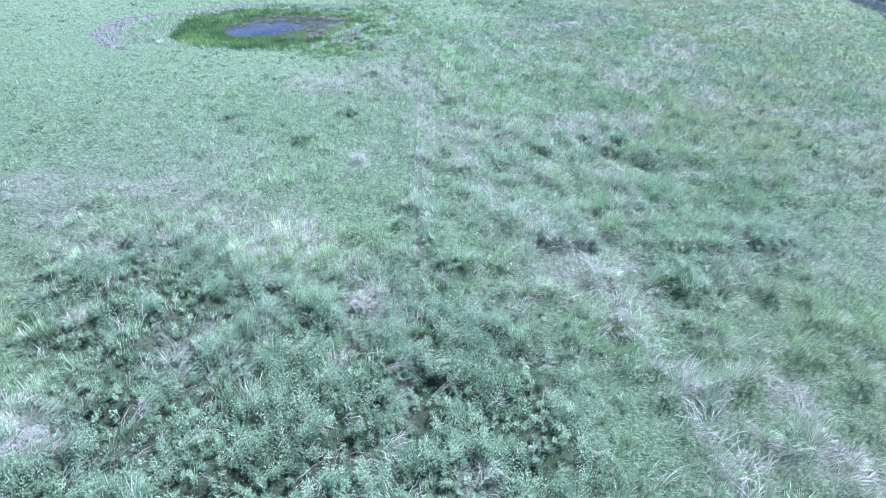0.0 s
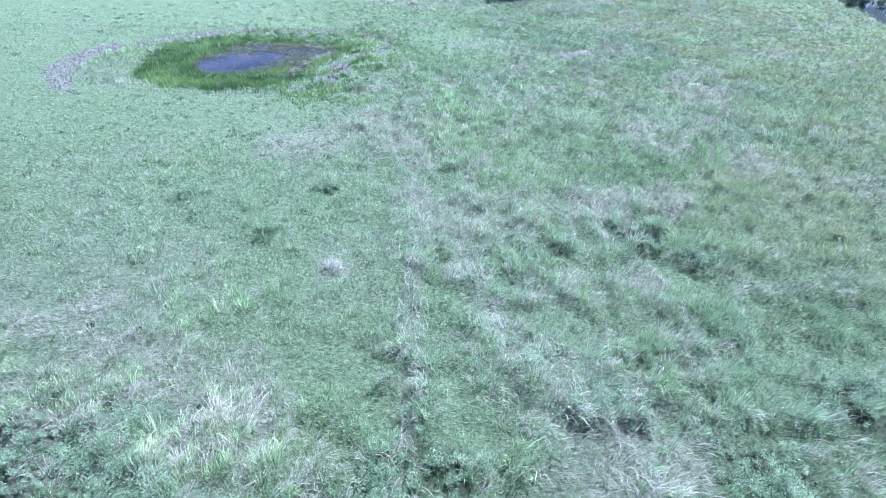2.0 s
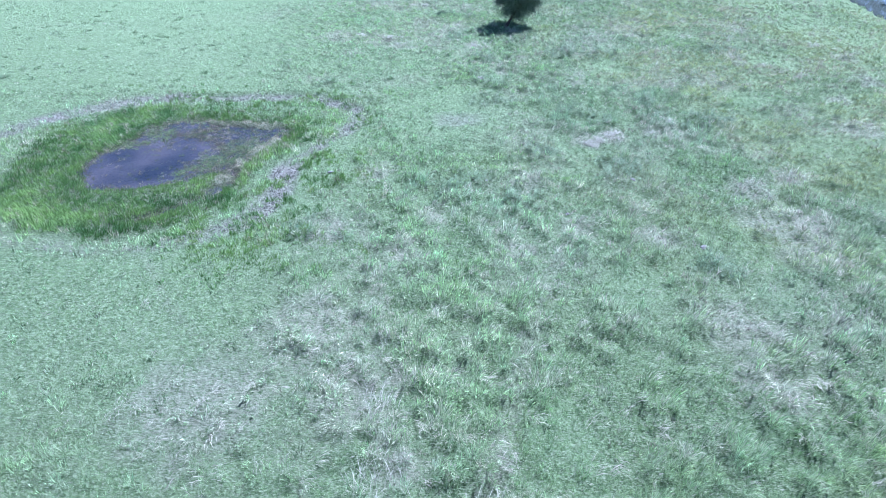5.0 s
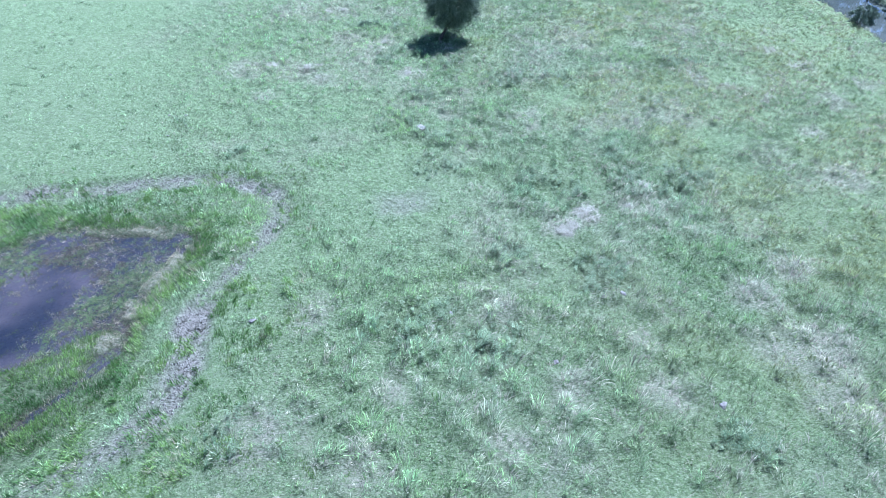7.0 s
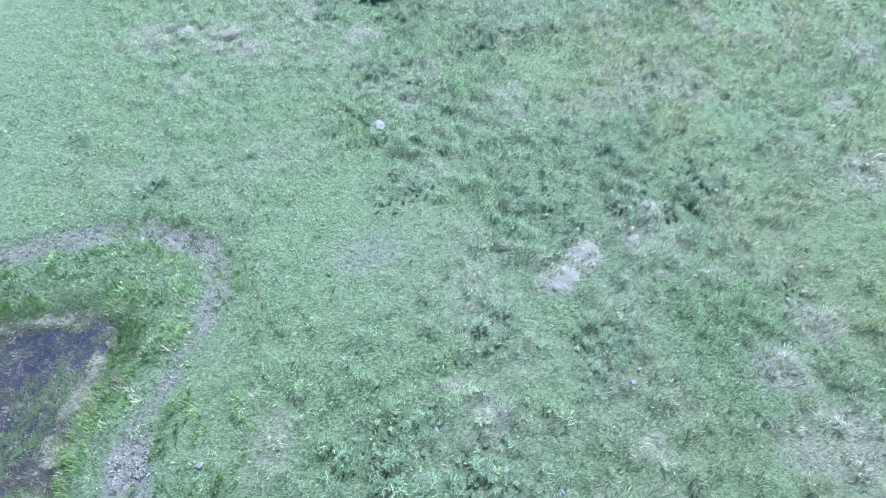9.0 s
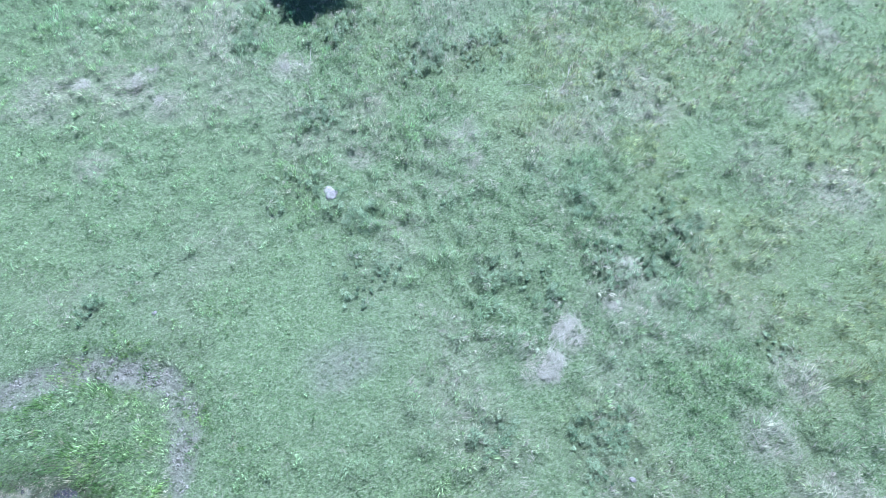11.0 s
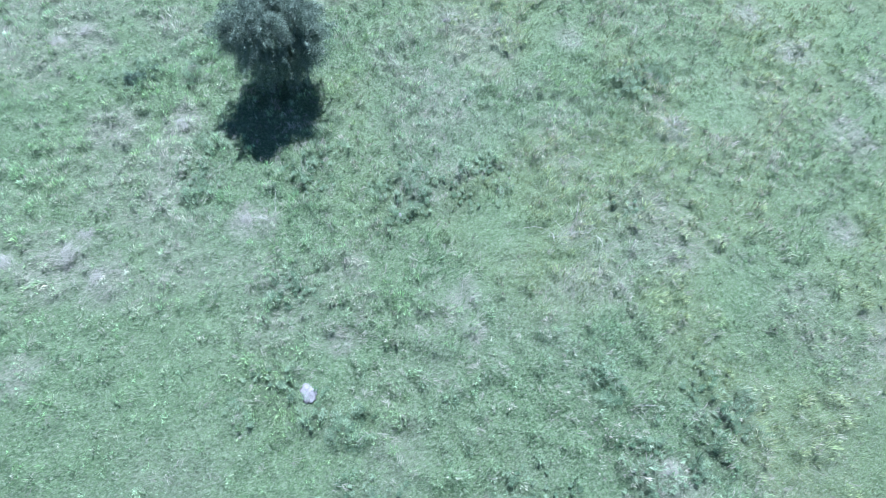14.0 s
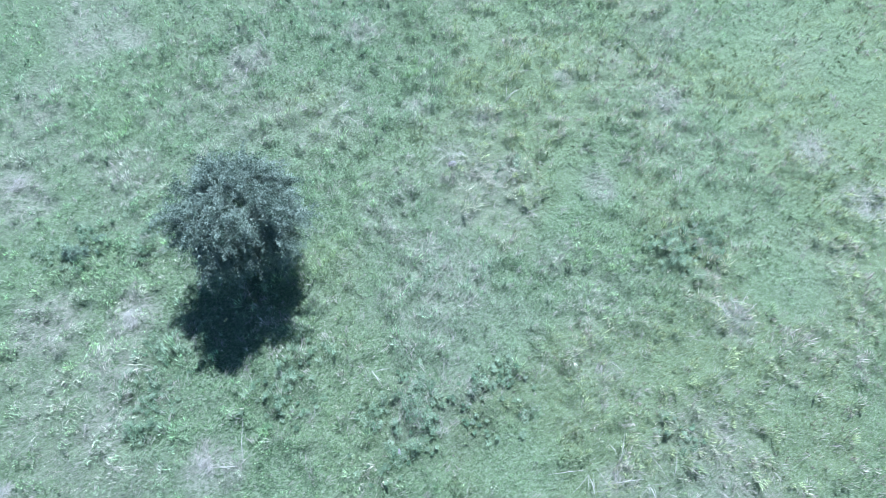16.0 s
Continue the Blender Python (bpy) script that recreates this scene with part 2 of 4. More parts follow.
def land(x, y):
    track, reed, pool, wet, mud = zones(x, y)
    z = 0.35 * (field(x, y, 14, 1, 2) - 0.5) + 0.10 * (field(x, y, 2.0, 2, 2) - 0.5)
    away = step(90, 400, np.hypot(x - 5, y - 55))
    z = z * (1 - away) + away * (8 * (field(x, y, 260, 8, 2) - 0.5))
    z = z + 0.36 * (step(0.38, 0.68, ridges(x, y)) - 0.3) * (1 - away) * (1 - 0.9 * shortness(x, y)) * step(0.0, 1.5, track)
    rim = step(1.5, -1.2, track)
    z = z * (1 - 0.6 * rim) - 0.15 * rim
    angle = np.degrees(np.arctan2(y - 53.3, x + 15))
    z = z - 0.12 * step(0.15, -0.15, track) * step(-60, -20, angle) * (1 - step(150, 170, angle)) * step(0.2, 0.6, field(x, y, 2.5, 16, 2))
    z = z - 0.05 * mud - 0.13 * mud * step(0.45, 0.72, field(x, y, 0.42, 12))
    low = step(1.6, -0.8, reed)
    z = z * (1 - low) + low * (-0.44 + 0.10 * (field(x, y, 1.1, 14, 2) - 0.5))
    damp = step(0.5, -0.5, wet)
    z = z * (1 - damp) + damp * (-0.61 + 0.22 * (field(x, y, 0.8, 15, 2) - 0.5) + 0.2 * litter_at(x, y))
    deep = step(0.25, -0.6, pool)
    z = z * (1 - deep) - 0.95 * deep
    s = bank(x, y)
    z = np.where((s > -1.0) & (s < 60), z * (1 - step(-1.0, 1.2, s)) - 2.4 * step(-0.4, 1.4, s) + 1.7 * step(9.8, 11.2, s) + 0.5 * step(12, 25, s), z)
    return z


def spacing(lo, a, b, hi, fine, coarse, far):
    """Grid lines: fine from a to b, coarser out to lo and hi, then wider and wider to the horizon."""
    mid = np.concatenate((np.arange(lo, a, coarse), np.arange(a, b, fine), np.arange(b, hi, coarse)))
    lo, hi = mid[0], mid[-1]
    out, d, step_by = [], 0.0, coarse
    while d < far:
        step_by *= 1.22
        d += step_by
        out.append(d)
    out = np.array(out)
    return np.concatenate((lo - out[::-1], mid, hi + out))


def sheet(name, xs, ys, zfun, mat):
    gx, gy = np.meshgrid(xs, ys)
    gz = zfun(gx, gy)
    me = bpy.data.meshes.new(name)
    nx, ny = len(xs), len(ys)
    i = (np.arange(ny - 1)[:, None] * nx + np.arange(nx - 1)[None]).ravel()
    quads = np.stack((i, i + 1, i + nx + 1, i + nx), 1)
    me.vertices.add(nx * ny)
    me.vertices.foreach_set("co", np.stack((gx, gy, gz), -1).astype(np.float32).ravel())
    me.loops.add(quads.size)
    me.loops.foreach_set("vertex_index", quads.astype(np.int32).ravel())
    me.polygons.add(len(quads))
    me.polygons.foreach_set("loop_start", np.arange(0, quads.size, 4, dtype=np.int32))
    me.polygons.foreach_set("use_smooth", np.ones(len(quads), bool))
    me.materials.append(mat)
    me.update(calc_edges=True)
    return new(name, me), gx, gy


PALE_NEAR = [(-16.2, 20.4, 1.9), (-14.0, 18.2, 1.5), (-13.0, 20.2, 1.3), (-9.4, 18.9, 1.2), (-8.9, 8.2, 1.4), (-2.0, 13.2, 0.9), (-1.6, 12.4, 0.7), (-11.2, 20.6, 1.6), (-7.7, 18.1, 1.3), (-4.6, 16.4, 1.4), (-6.2, 15.4, 1.2), (-10.1, 12.7, 0.7), (-2.4, 10.6, 0.35), (5.5, 12.5, 0.8),
             (6.5, 13.5, 0.8), (2.3, 12.9, 0.6), (5.1, 14.3, 0.6), (9.1, 10.1, 0.9), (1.1, 7.6, 0.5), (9.3, 8.2, 0.9), (-3.5, 23.1, 0.7), (-1.1, 28.8, 0.9), (0.8, 23.0, 0.5), (7.6, 22.7, 0.8)]
PALE_MID = [(-7.1, 34.5, 2.6), (-4.1, 38.0, 2.4), (-2.5, 34.6, 1.6), (-0.8, 35.4, 0.7), (-0.5, 32.1, 0.7), (7.3, 28.1, 1.5), (12.2, 37.7, 1.8), (17.3, 45.0, 1.6), (12.0, 35.1, 1.4),
            (10.3, 28.5, 1.4), (29.7, 57.0, 2.0), (5.7, 49.4, 1.0), (7.5, 44.6, 1.1), (4.4, 42.6, 0.9), (18.5, 44.9, 1.8), (18.0, 48.3, 1.4), (-2.6, 50.6, 1.1), (-4.6, 44.5, 1.5),
            (0.5, 45.8, 0.9), (-1.2, 42.7, 1.1), (4.7, 50.9, 0.7), (11.2, 43.8, 1.2), (17.7, 42.3, 1.4), (20.6, 49.8, 1.3), (11.4, 46.6, 0.8), (-3.0, 49.8, 0.8)]
PALE_FAR = [(12.3, 55.4, 0.9), (10.3, 54.8, 1.1), (14.9, 56.1, 0.8), (12.6, 68.1, 1.1), (19.4, 68.7, 0.9), (-4.0, 78.7, 2.2), (-8.5, 79.7, 2.4), (-2.2, 76.6, 1.5), (-6.4, 73.7, 1.2),
            (4.8, 76.9, 1.2), (6.8, 68.8, 0.8), (12.4, 66.5, 0.7), (28.2, 71.7, 1.1), (16.6, 57.4, 0.9), (-0.6, 95.0, 2.0), (3.8, 84.9, 1.5), (27.2, 80.9, 1.1), (24.0, 87.7, 1.0),
            (20.9, 85.6, 0.5), (13.4, 98.2, 1.6), (1.3, 80.1, 1.2), (34.2, 84.0, 1.2), (20.7, 97.2, 1.2), (5.5, 76.4, 0.9), (8.6, 71.8, 0.8), (37.1, 66.9, 1.5), (32.0, 62.6, 1.1), (39.1, 77.4, 1.6),
            (0.2, 93.7, 1.8), (5.3, 103.9, 1.8), (7.6, 103.4, 1.4), (27.0, 80.6, 0.9), (39.0, 73.5, 1.5), (41.5, 69.3, 1.4), (0.0, 86.2, 2.0), (2.2, 82.7, 1.6), (1.8, 80.6, 1.2), (12.2, 96.8, 1.2), (21.1, 90.2, 0.9), (29.9, 88.2, 0.8)]
GREEN = [(-3.2, 18.7, 1.9), (0.7, 16.8, 1.1), (3.9, 20.3, 1.2), (3.3, 12.6, 0.8), (9.1, 23.1, 1.3), (10.3, 19.1, 1.0), (5.1, 8.7, 0.9), (4.5, 33.0, 1.5), (9.0, 40.1, 1.8), (22.1, 41.0, 2), (16.1, 71.0, 2), (31.9, 72.1, 2.4), (24.7, 62.6, 2)]
WEEDS_NEAR = [(-0.4, 14.8, 1.1), (0.9, 8.3, 1.0), (4.8, 17.3, 0.8), (11.8, 17.1, 1.1), (7.8, 15.0, 1.0), (1.9, 12.0, 0.6), (-6.6, 25.4, 0.35), (-5.0, 29.3, 0.4), (7.8, 26.9, 0.8), (8.2, 26.0, 0.7),
              (3.8, 23.8, 0.5), (9.7, 24.1, 0.8), (-10.9, 28.5, 0.55), (-4.5, 44.9, 0.8), (8.3, 24.8, 0.6), (4.8, 24.9, 0.5)]
WEEDS_FAR = [(15.8, 58.2, 1.2), (2.9, 68.2, 1.0), (11.8, 58.2, 0.9), (5.0, 47.8, 1.2), (1.6, 49.4, 1.4), (11.3, 50.6, 1.2), (13.1, 41.6, 0.9), (20.9, 51.0, 0.6), (7.1, 53.1, 0.8), (-5.6, 44.4, 0.7),
             (4.6, 61.9, 1.3), (18.1, 57.5, 1.1), (10.5, 59.9, 0.8), (-7.4, 65.1, 0.6), (-11.9, 69.6, 0.6), (5.2, 65.5, 1.1), (5.4, 72.2, 1.2), (2.9, 80.2, 1.1), (15.8, 73.9, 1.6),
             (28.5, 76.1, 1.5), (1.8, 89.3, 1.3), (8.9, 78.7, 1.4), (23.1, 68.7, 0.8), (16.0, 61.0, 0.7), (23.4, 83.7, 0.8), (11.9, 74.3, 1.3), (5.0, 87.9, 0.9),
             (2.3, 89.4, 1.3), (36.8, 89.0, 1.8), (29.3, 75.9, 1.7), (23.4, 96.4, 1.3), (19.6, 58.5, 1.5), (16.5, 61.7, 0.9), (3.8, 82.1, 1.1), (13.7, 75.0, 1.2), (20.4, 51.6, 0.5), (10.5, 59.0, 0.7), (23.1, 68.9, 0.6)]
TRAILS = [(-0.45, -0.03, -0.004, 0.45), (1.55, -0.10, 0.020, 0.45), (1.2, -0.52, -0.012, 0.2)]


def dryness(x, y):
    """How much dead, pale grass stands or lies at a place, 0 to 1."""
    d = 0.55 * step(0.50, 0.80, field(x, y, 5.5, 21, 3)) + 0.16 * step(0.5, 0.8, field(x, y, 1.3, 22, 2))
    d = d * (1 - 0.85 * shortness(x, y)) * (1 - 0.55 * step(24, 36, x)) * (1 - 0.5 * step(32, 38, y) * step(56, 50, y))
    for px, py, r in PALE_NEAR + PALE_MID + PALE_FAR:
        d = np.maximum(d, 0.82 * (1 - step(0.4, 1.3, np.hypot(x - px, y - py) / r + 0.5 * (field(x, y, 0.8, 23) - 0.5))))
    for a, b, c, w in TRAILS:
        tx = a + b * (y - 24) + c * (y - 24) ** 2
        d = np.maximum(d, 0.45 * (1 - step(0.5, 1.1, np.abs(x - tx + 0.8 * (field(x, y, 3, 24) - 0.5)) / w)) * (y < 46) * (y > 4))
    return np.clip(d, 0, 1)


def shortness(x, y):
    """Close-grazed turf, 0 to 1."""
    near = step(2.5, -4.5, x + 0.16 * (y - 24) + 5 * (field(x, y, 9, 41, 2) - 0.5)) * step(15, 22, y) * 0.55
    left = step(-1, -9, x + 7 * (field(x, y, 11, 42, 2) - 0.5)) * step(28, 36, y) * step(68, 58, y) * 0.9
    lawn = step(3.5, -3.0, x - 3 + 6 * (field(x, y, 8, 43, 2) - 0.5)) * step(54, 58, y) * step(88, 70, y) * 0.5
    hill = step(-2, -20, x + 9 * (field(x, y, 9, 45, 3) - 0.5) + 0.15 * (y - 75)) * step(60, 64, y)
    saddle = (1 - step(0.4, 1.2, np.hypot((x - 1.5) / 6, (y - 60) / 7))) * 0.8
    pieces = step(0.62, 0.78, field(x, y, 4.5, 44, 2)) * 0.45
    for px, py, r in GREEN:
        pieces = np.maximum(pieces, 0.7 * (1 - step(0.5, 1.2, np.hypot(x - px, y - py) / r)))
    return np.clip(np.maximum.reduce([near, left, lawn, hill, saddle, pieces]), 0, 1) * step(-0.6, 0.5, outline(x, y, *TRACK))


def weediness(x, y):
    """Dark leafy weeds, 0 to 1."""
    torn = 2.4 * (field(x, y, 1.7, 51, 2) - 0.5)
    w = step(1.6, -0.6, outline(x, y, -3.3, 8.6, (5.4, 0.5, 0.2, 0.7, 0.2)) + torn)
    w = np.maximum(w, step(1.2, -0.6, outline(x, y, -9.0, 13.4, (3.0, 0.6, 0.2)) + torn))
    for px, py, r in WEEDS_NEAR + WEEDS_FAR:
        w = np.maximum(w, 0.9 * (1 - step(0.45, 1.2, np.hypot(x - px, y - py) / (1.3 * r) + 1.3 * (field(x, y, 1.1, 52, 2) - 0.5))))
    return w * (1 - 0.75 * step(0.5, 0.9, dryness(x, y)))


def olive_at(x, y):
    """Where the sward turns yellow-green with ripening seed, 0 to 1."""
    return np.clip(step(0.36, 0.66, field(x, y, 5.5, 65, 2)) * (0.2 + 0.8 * step(6, 20, x)) + 0.45 * step(16, 32, x), 0, 1) * (1 - 0.8 * shortness(x, y))


def ridges(x, y):
    """Waves that wind and cattle comb into the long grass, longer one way than the other."""
    waves = 0.0
    for angle, seed, share in ((0.35, 61, step(0.55, 0.35, field(x, y, 15, 68))), (1.35, 62, step(0.35, 0.55, field(x, y, 15, 68)))):
        u, v = x * math.cos(angle) + y * math.sin(angle), y * math.cos(angle) - x * math.sin(angle)
        waves = waves + share * field(u / 1.6, v / 0.8, 1.0, seed, 2)
    return 0.34 * waves + 0.18 * field(x, y, 0.9, 69, 2) + 0.48 * (0.5 + 1.3 * (field(x, y, 0.58, 71, 2) - 0.5))


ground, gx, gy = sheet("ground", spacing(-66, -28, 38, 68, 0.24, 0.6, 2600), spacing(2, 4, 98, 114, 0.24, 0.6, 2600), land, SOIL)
track, reed, pool, wet, mud = zones(gx, gy)
zone = np.zeros((gx.size, 4), np.float32)
zone[:, 0] = np.maximum(mud, 0.4 * step(-0.3, 0.4, bank(gx, gy)) * step(11.6, 10.6, bank(gx, gy))).ravel()
zone[:, 1] = (dryness(gx, gy) * (1 - step(0.5, -0.5, track)) * 0.85).ravel()
zone[:, 2] = ((step(0.6, -0.6, wet) * 0.9 + 0.35 * step(0.5, -1.0, reed) * step(-0.6, 0.6, wet)) * (1 - 0.85 * litter_at(gx, gy))).ravel()
bed = step(0.2, -0.5, pool).ravel()
zone[:, 0], zone[:, 2] = np.maximum(zone[:, 0], bed), zone[:, 2] * (1 - bed) + 0.50 * bed
zone[:, 1] = np.maximum(zone[:, 1], litter_at(gx, gy).ravel())
# alpha: how long the grass stands, which also strengthens the painted gap shade
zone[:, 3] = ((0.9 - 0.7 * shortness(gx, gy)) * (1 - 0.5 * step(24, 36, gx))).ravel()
attribute = ground.data.attributes.new("zone", "FLOAT_COLOR", "POINT")
attribute.data.foreach_set("color", zone.ravel())
# weed mask, which also sets how strongly that painted shade darkens the ground
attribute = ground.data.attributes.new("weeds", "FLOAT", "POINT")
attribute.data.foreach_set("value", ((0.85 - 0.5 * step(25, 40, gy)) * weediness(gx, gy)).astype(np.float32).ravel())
attribute = ground.data.attributes.new("olive", "FLOAT", "POINT")
attribute.data.foreach_set("value", olive_at(gx, gy).astype(np.float32).ravel())
tagged(ground, "uneven grazed pasture ground of green turf, dry grass and mud", "ground", kind="structure")

# ---- water ----


def pool_sheet(name, xs, ys, level, mat, label, shape=None):
    ob, _, _ = sheet(name, xs, ys, shape or (lambda x, y: 0 * x + level), mat)
    return tagged(ob, label, "water", kind="structure")


pool_sheet("pond_water", np.linspace(-26, -6, 30), np.linspace(43, 63, 30), POND_LEVEL, POND, "shallow muddy brown pond water mirroring the blue sky")


def river_strip():
    ys = np.concatenate((np.arange(-90, 130, 1.5), np.arange(130, 900, 30)))
    ox = np.linspace(-0.6, 13, 12)
    edge = -bank(0 * ys, ys)
    gx2, gy2 = edge[:, None] + ox[None], np.repeat(ys[:, None], len(ox), 1)
    bm = bmesh.new()
    rows = [[bm.verts.new((gx2[j, i], gy2[j, i], RIVER_LEVEL)) for i in range(len(ox))] for j in range(len(ys))]
    for j in range(len(ys) - 1):
        for i in range(len(ox) - 1):
            bm.faces.new((rows[j][i], rows[j][i + 1], rows[j + 1][i + 1], rows[j + 1][i]))
    me = bpy.data.meshes.new("river_water")
    bm.to_mesh(me)
    bm.free()
    me.materials.append(RIVER)
    return tagged(new("river_water", me), "slow green river water reflecting pale sky and bank trees", "water", kind="structure")


river_strip()

# ---- grass ----


class Chart:
    """A field worked out once on a fine grid, for quick lookup."""

    def __init__(self, fun, by=0.2):
        self.x0, self.y0, self.by = -67.0, 1.0, by
        cx, cy = np.meshgrid(np.arange(self.x0, 69, by), np.arange(self.y0, 115, by))
        self.v = fun(cx, cy)

    def __call__(self, x, y):
        j = np.clip(((y - self.y0) / self.by + rng.random(x.shape) - 0.5).astype(int), 0, self.v.shape[0] - 1)
        i = np.clip(((x - self.x0) / self.by + rng.random(x.shape) - 0.5).astype(int), 0, self.v.shape[1] - 1)
        return self.v[j, i]


rng = np.random.default_rng(7)


short_at, dry_at, weed_at, olive_chart = Chart(shortness), Chart(dryness), Chart(weediness), Chart(olive_at)


def triangles(name, co, tint, mat):
    """A mesh of loose triangles, co: (n, 3, 3), with a colour for each."""
    n = len(co)
    me = bpy.data.meshes.new(name)
    me.vertices.add(3 * n)
    me.vertices.foreach_set("co", np.ascontiguousarray(co, np.float32).ravel())
    me.loops.add(3 * n)
    me.loops.foreach_set("vertex_index", np.arange(3 * n, dtype=np.int32))
    me.polygons.add(n)
    me.polygons.foreach_set("loop_start", np.arange(0, 3 * n, 3, dtype=np.int32))
    rgba = np.ones((n, 4), np.float32)
    rgba[:, :3] = tint
    me.attributes.new("tint", "FLOAT_COLOR", "FACE").data.foreach_set("color", rgba.ravel())
    me.materials.append(mat)
    me.update(calc_edges=True)
    return me


def blade_triangles(x, y, z, h, w, lean, way, twist=None):
    """One tapering triangle a blade: foot, height, width, lean (0 upright, 1 flat) and the way it leans."""
    n = len(x)
    a = rng.uniform(0, 2 * np.pi, n) if twist is None else twist
    dx, dy = np.cos(a) * w / 2, np.sin(a) * w / 2
    lean = np.clip(lean, 0, 0.995)
    tip = np.stack((x + np.cos(way) * lean * h, y + np.sin(way) * lean * h, z + h * np.sqrt(1 - lean ** 2)), -1)
    return np.stack((np.stack((x - dx, y - dy, z), -1), np.stack((x + dx, y + dy, z), -1), tip), 1)


def scatter(x0, x1, y0, y1, density):
    n = int((x1 - x0) * (y1 - y0) * density)
    soft = 0.9 if y1 <= 34 else 2.4
    return rng.uniform(x0, x1, n) + rng.normal(0, soft, n), rng.uniform(y0, y1, n) + rng.normal(0, 0.9, n)


def blend(a, b, k):
    return np.asarray(a)[None] * (1 - k[:, None]) + np.asarray(b)[None] * k[:, None]


TURF_GREEN, FRESH, BLUISH, OLIVE = (0.30, 0.425, 0.205), (0.275, 0.42, 0.175), (0.32, 0.435, 0.275), (0.36, 0.425, 0.195)
STRAW_PALE, STRAW_GREY, SEED = (0.59, 0.56, 0.44), (0.48, 0.455, 0.365), (0.50, 0.44, 0.36)


def pick(a, b, k):
    return a * (1 - k[:, None]) + np.asarray(b) * k[:, None]


def arcs(x, y, z, h, w, lean, way):
    """Blades that rise and bend over: two triangles each, widest in the middle."""
    n = len(x)
    a = way + np.pi / 2 + rng.normal(0, 0.7, n)
    side = np.stack((np.cos(a) * w / 2, np.sin(a) * w / 2, np.zeros(n)), -1)
    lean = np.clip(lean, 0, 1.15)
    up1, up2 = h * 0.55 * np.sqrt(1 - np.clip(lean * 0.7, 0, 0.95) ** 2), h * (0.55 * np.sqrt(1 - np.clip(lean * 0.7, 0, 0.95) ** 2) + 0.45 * (1 - 0.95 * lean))
    cx, cy = np.cos(way), np.sin(way)
    foot = np.stack((x, y, z), -1)
    mid = np.stack((x + cx * lean * 0.42 * h, y + cy * lean * 0.42 * h, z + up1), -1)
    tip = np.stack((x + cx * lean * 0.95 * h, y + cy * lean * 0.95 * h, z + up2), -1)
    return np.concatenate((np.stack((foot, mid + side, mid - side), 1), np.stack((tip, mid - side, mid + side), 1)))


def colours_at(x, y, short, dry):
    """The colour of a tuft: fresh, bluish or olive green, grey with dead leaves, or brown-pink with seed heads."""
    n = len(x)
    tint = blend(FRESH, BLUISH, np.clip(field(x, y, 3.2, 64, 2) * 1.5 - 0.35 + 0.6 * (rng.random(n) - 0.5), 0, 1))
    tint = pick(tint, OLIVE, np.clip(olive_chart(x, y) + 0.2 * (rng.random(n) < 0.15), 0, 1))
    tint = pick(tint, TURF_GREEN, 0.7 * short)
    grey = (rng.random(n) < np.clip(0.02 + 0.55 * (1 - short) * step(0.55, 0.70, field(x, y, 1.5, 98, 2)) + 0.5 * dry, 0, 0.85)).astype(float) * rng.uniform(0.35, 0.95, n)
    tint = pick(tint, STRAW_GREY, grey)
    heads = (rng.random(n) < (0.24 + 0.22 * step(12, 30, x)) * step(0.46, 0.68, field(x, y, 3.7, 66, 2)) * (1 - short)).astype(float) * rng.uniform(0.4, 0.8, n)
    return pick(tint, SEED, heads) * (1.12 - 0.24 * step(0, 14, x))[:, None]


def fan(x, y, h, spread, per, wide, tint, way, drift, pale, out_lean=0.6, bent=True):
    """Blades of tufts at x, y, leaning outwards and along the drift."""
    i = np.repeat(np.arange(len(x)), per)
    m = len(i)
    out = rng.uniform(0, 2 * np.pi, m)
    f = np.sqrt(rng.random(m))
    bx, by = x[i] + np.cos(out) * f * spread[i], y[i] + np.sin(out) * f * spread[i]
    vx = np.cos(out) * f * out_lean + np.cos(way[i]) * drift[i] + rng.normal(0, 0.15, m)
    vy = np.sin(out) * f * out_lean + np.sin(way[i]) * drift[i] + rng.normal(0, 0.15, m)
    c = pick(tint[i] * rng.uniform(0.6, 1.4, m)[:, None], STRAW_PALE, (rng.random(m) < pale[i]) * rng.uniform(0.5, 0.95, m))
    bh = h[i] * rng.uniform(0.65, 1.3, m) * (1.1 - 0.35 * f)
    z = land(x, y)[i] - 0.02
    if bent:
        return arcs(bx, by, z, bh, wide * rng.uniform(0.6, 1.4, m), np.hypot(vx, vy), np.arctan2(vy, vx)), np.concatenate((c, c))
    return blade_triangles(bx, by, z, bh, wide * rng.uniform(0.6, 1.4, m), np.hypot(vx, vy), np.arctan2(vy, vx)), c


def drift_way(x, y):
    return -2.2 + 4.4 * field(x, y, 6.0, 63, 2)


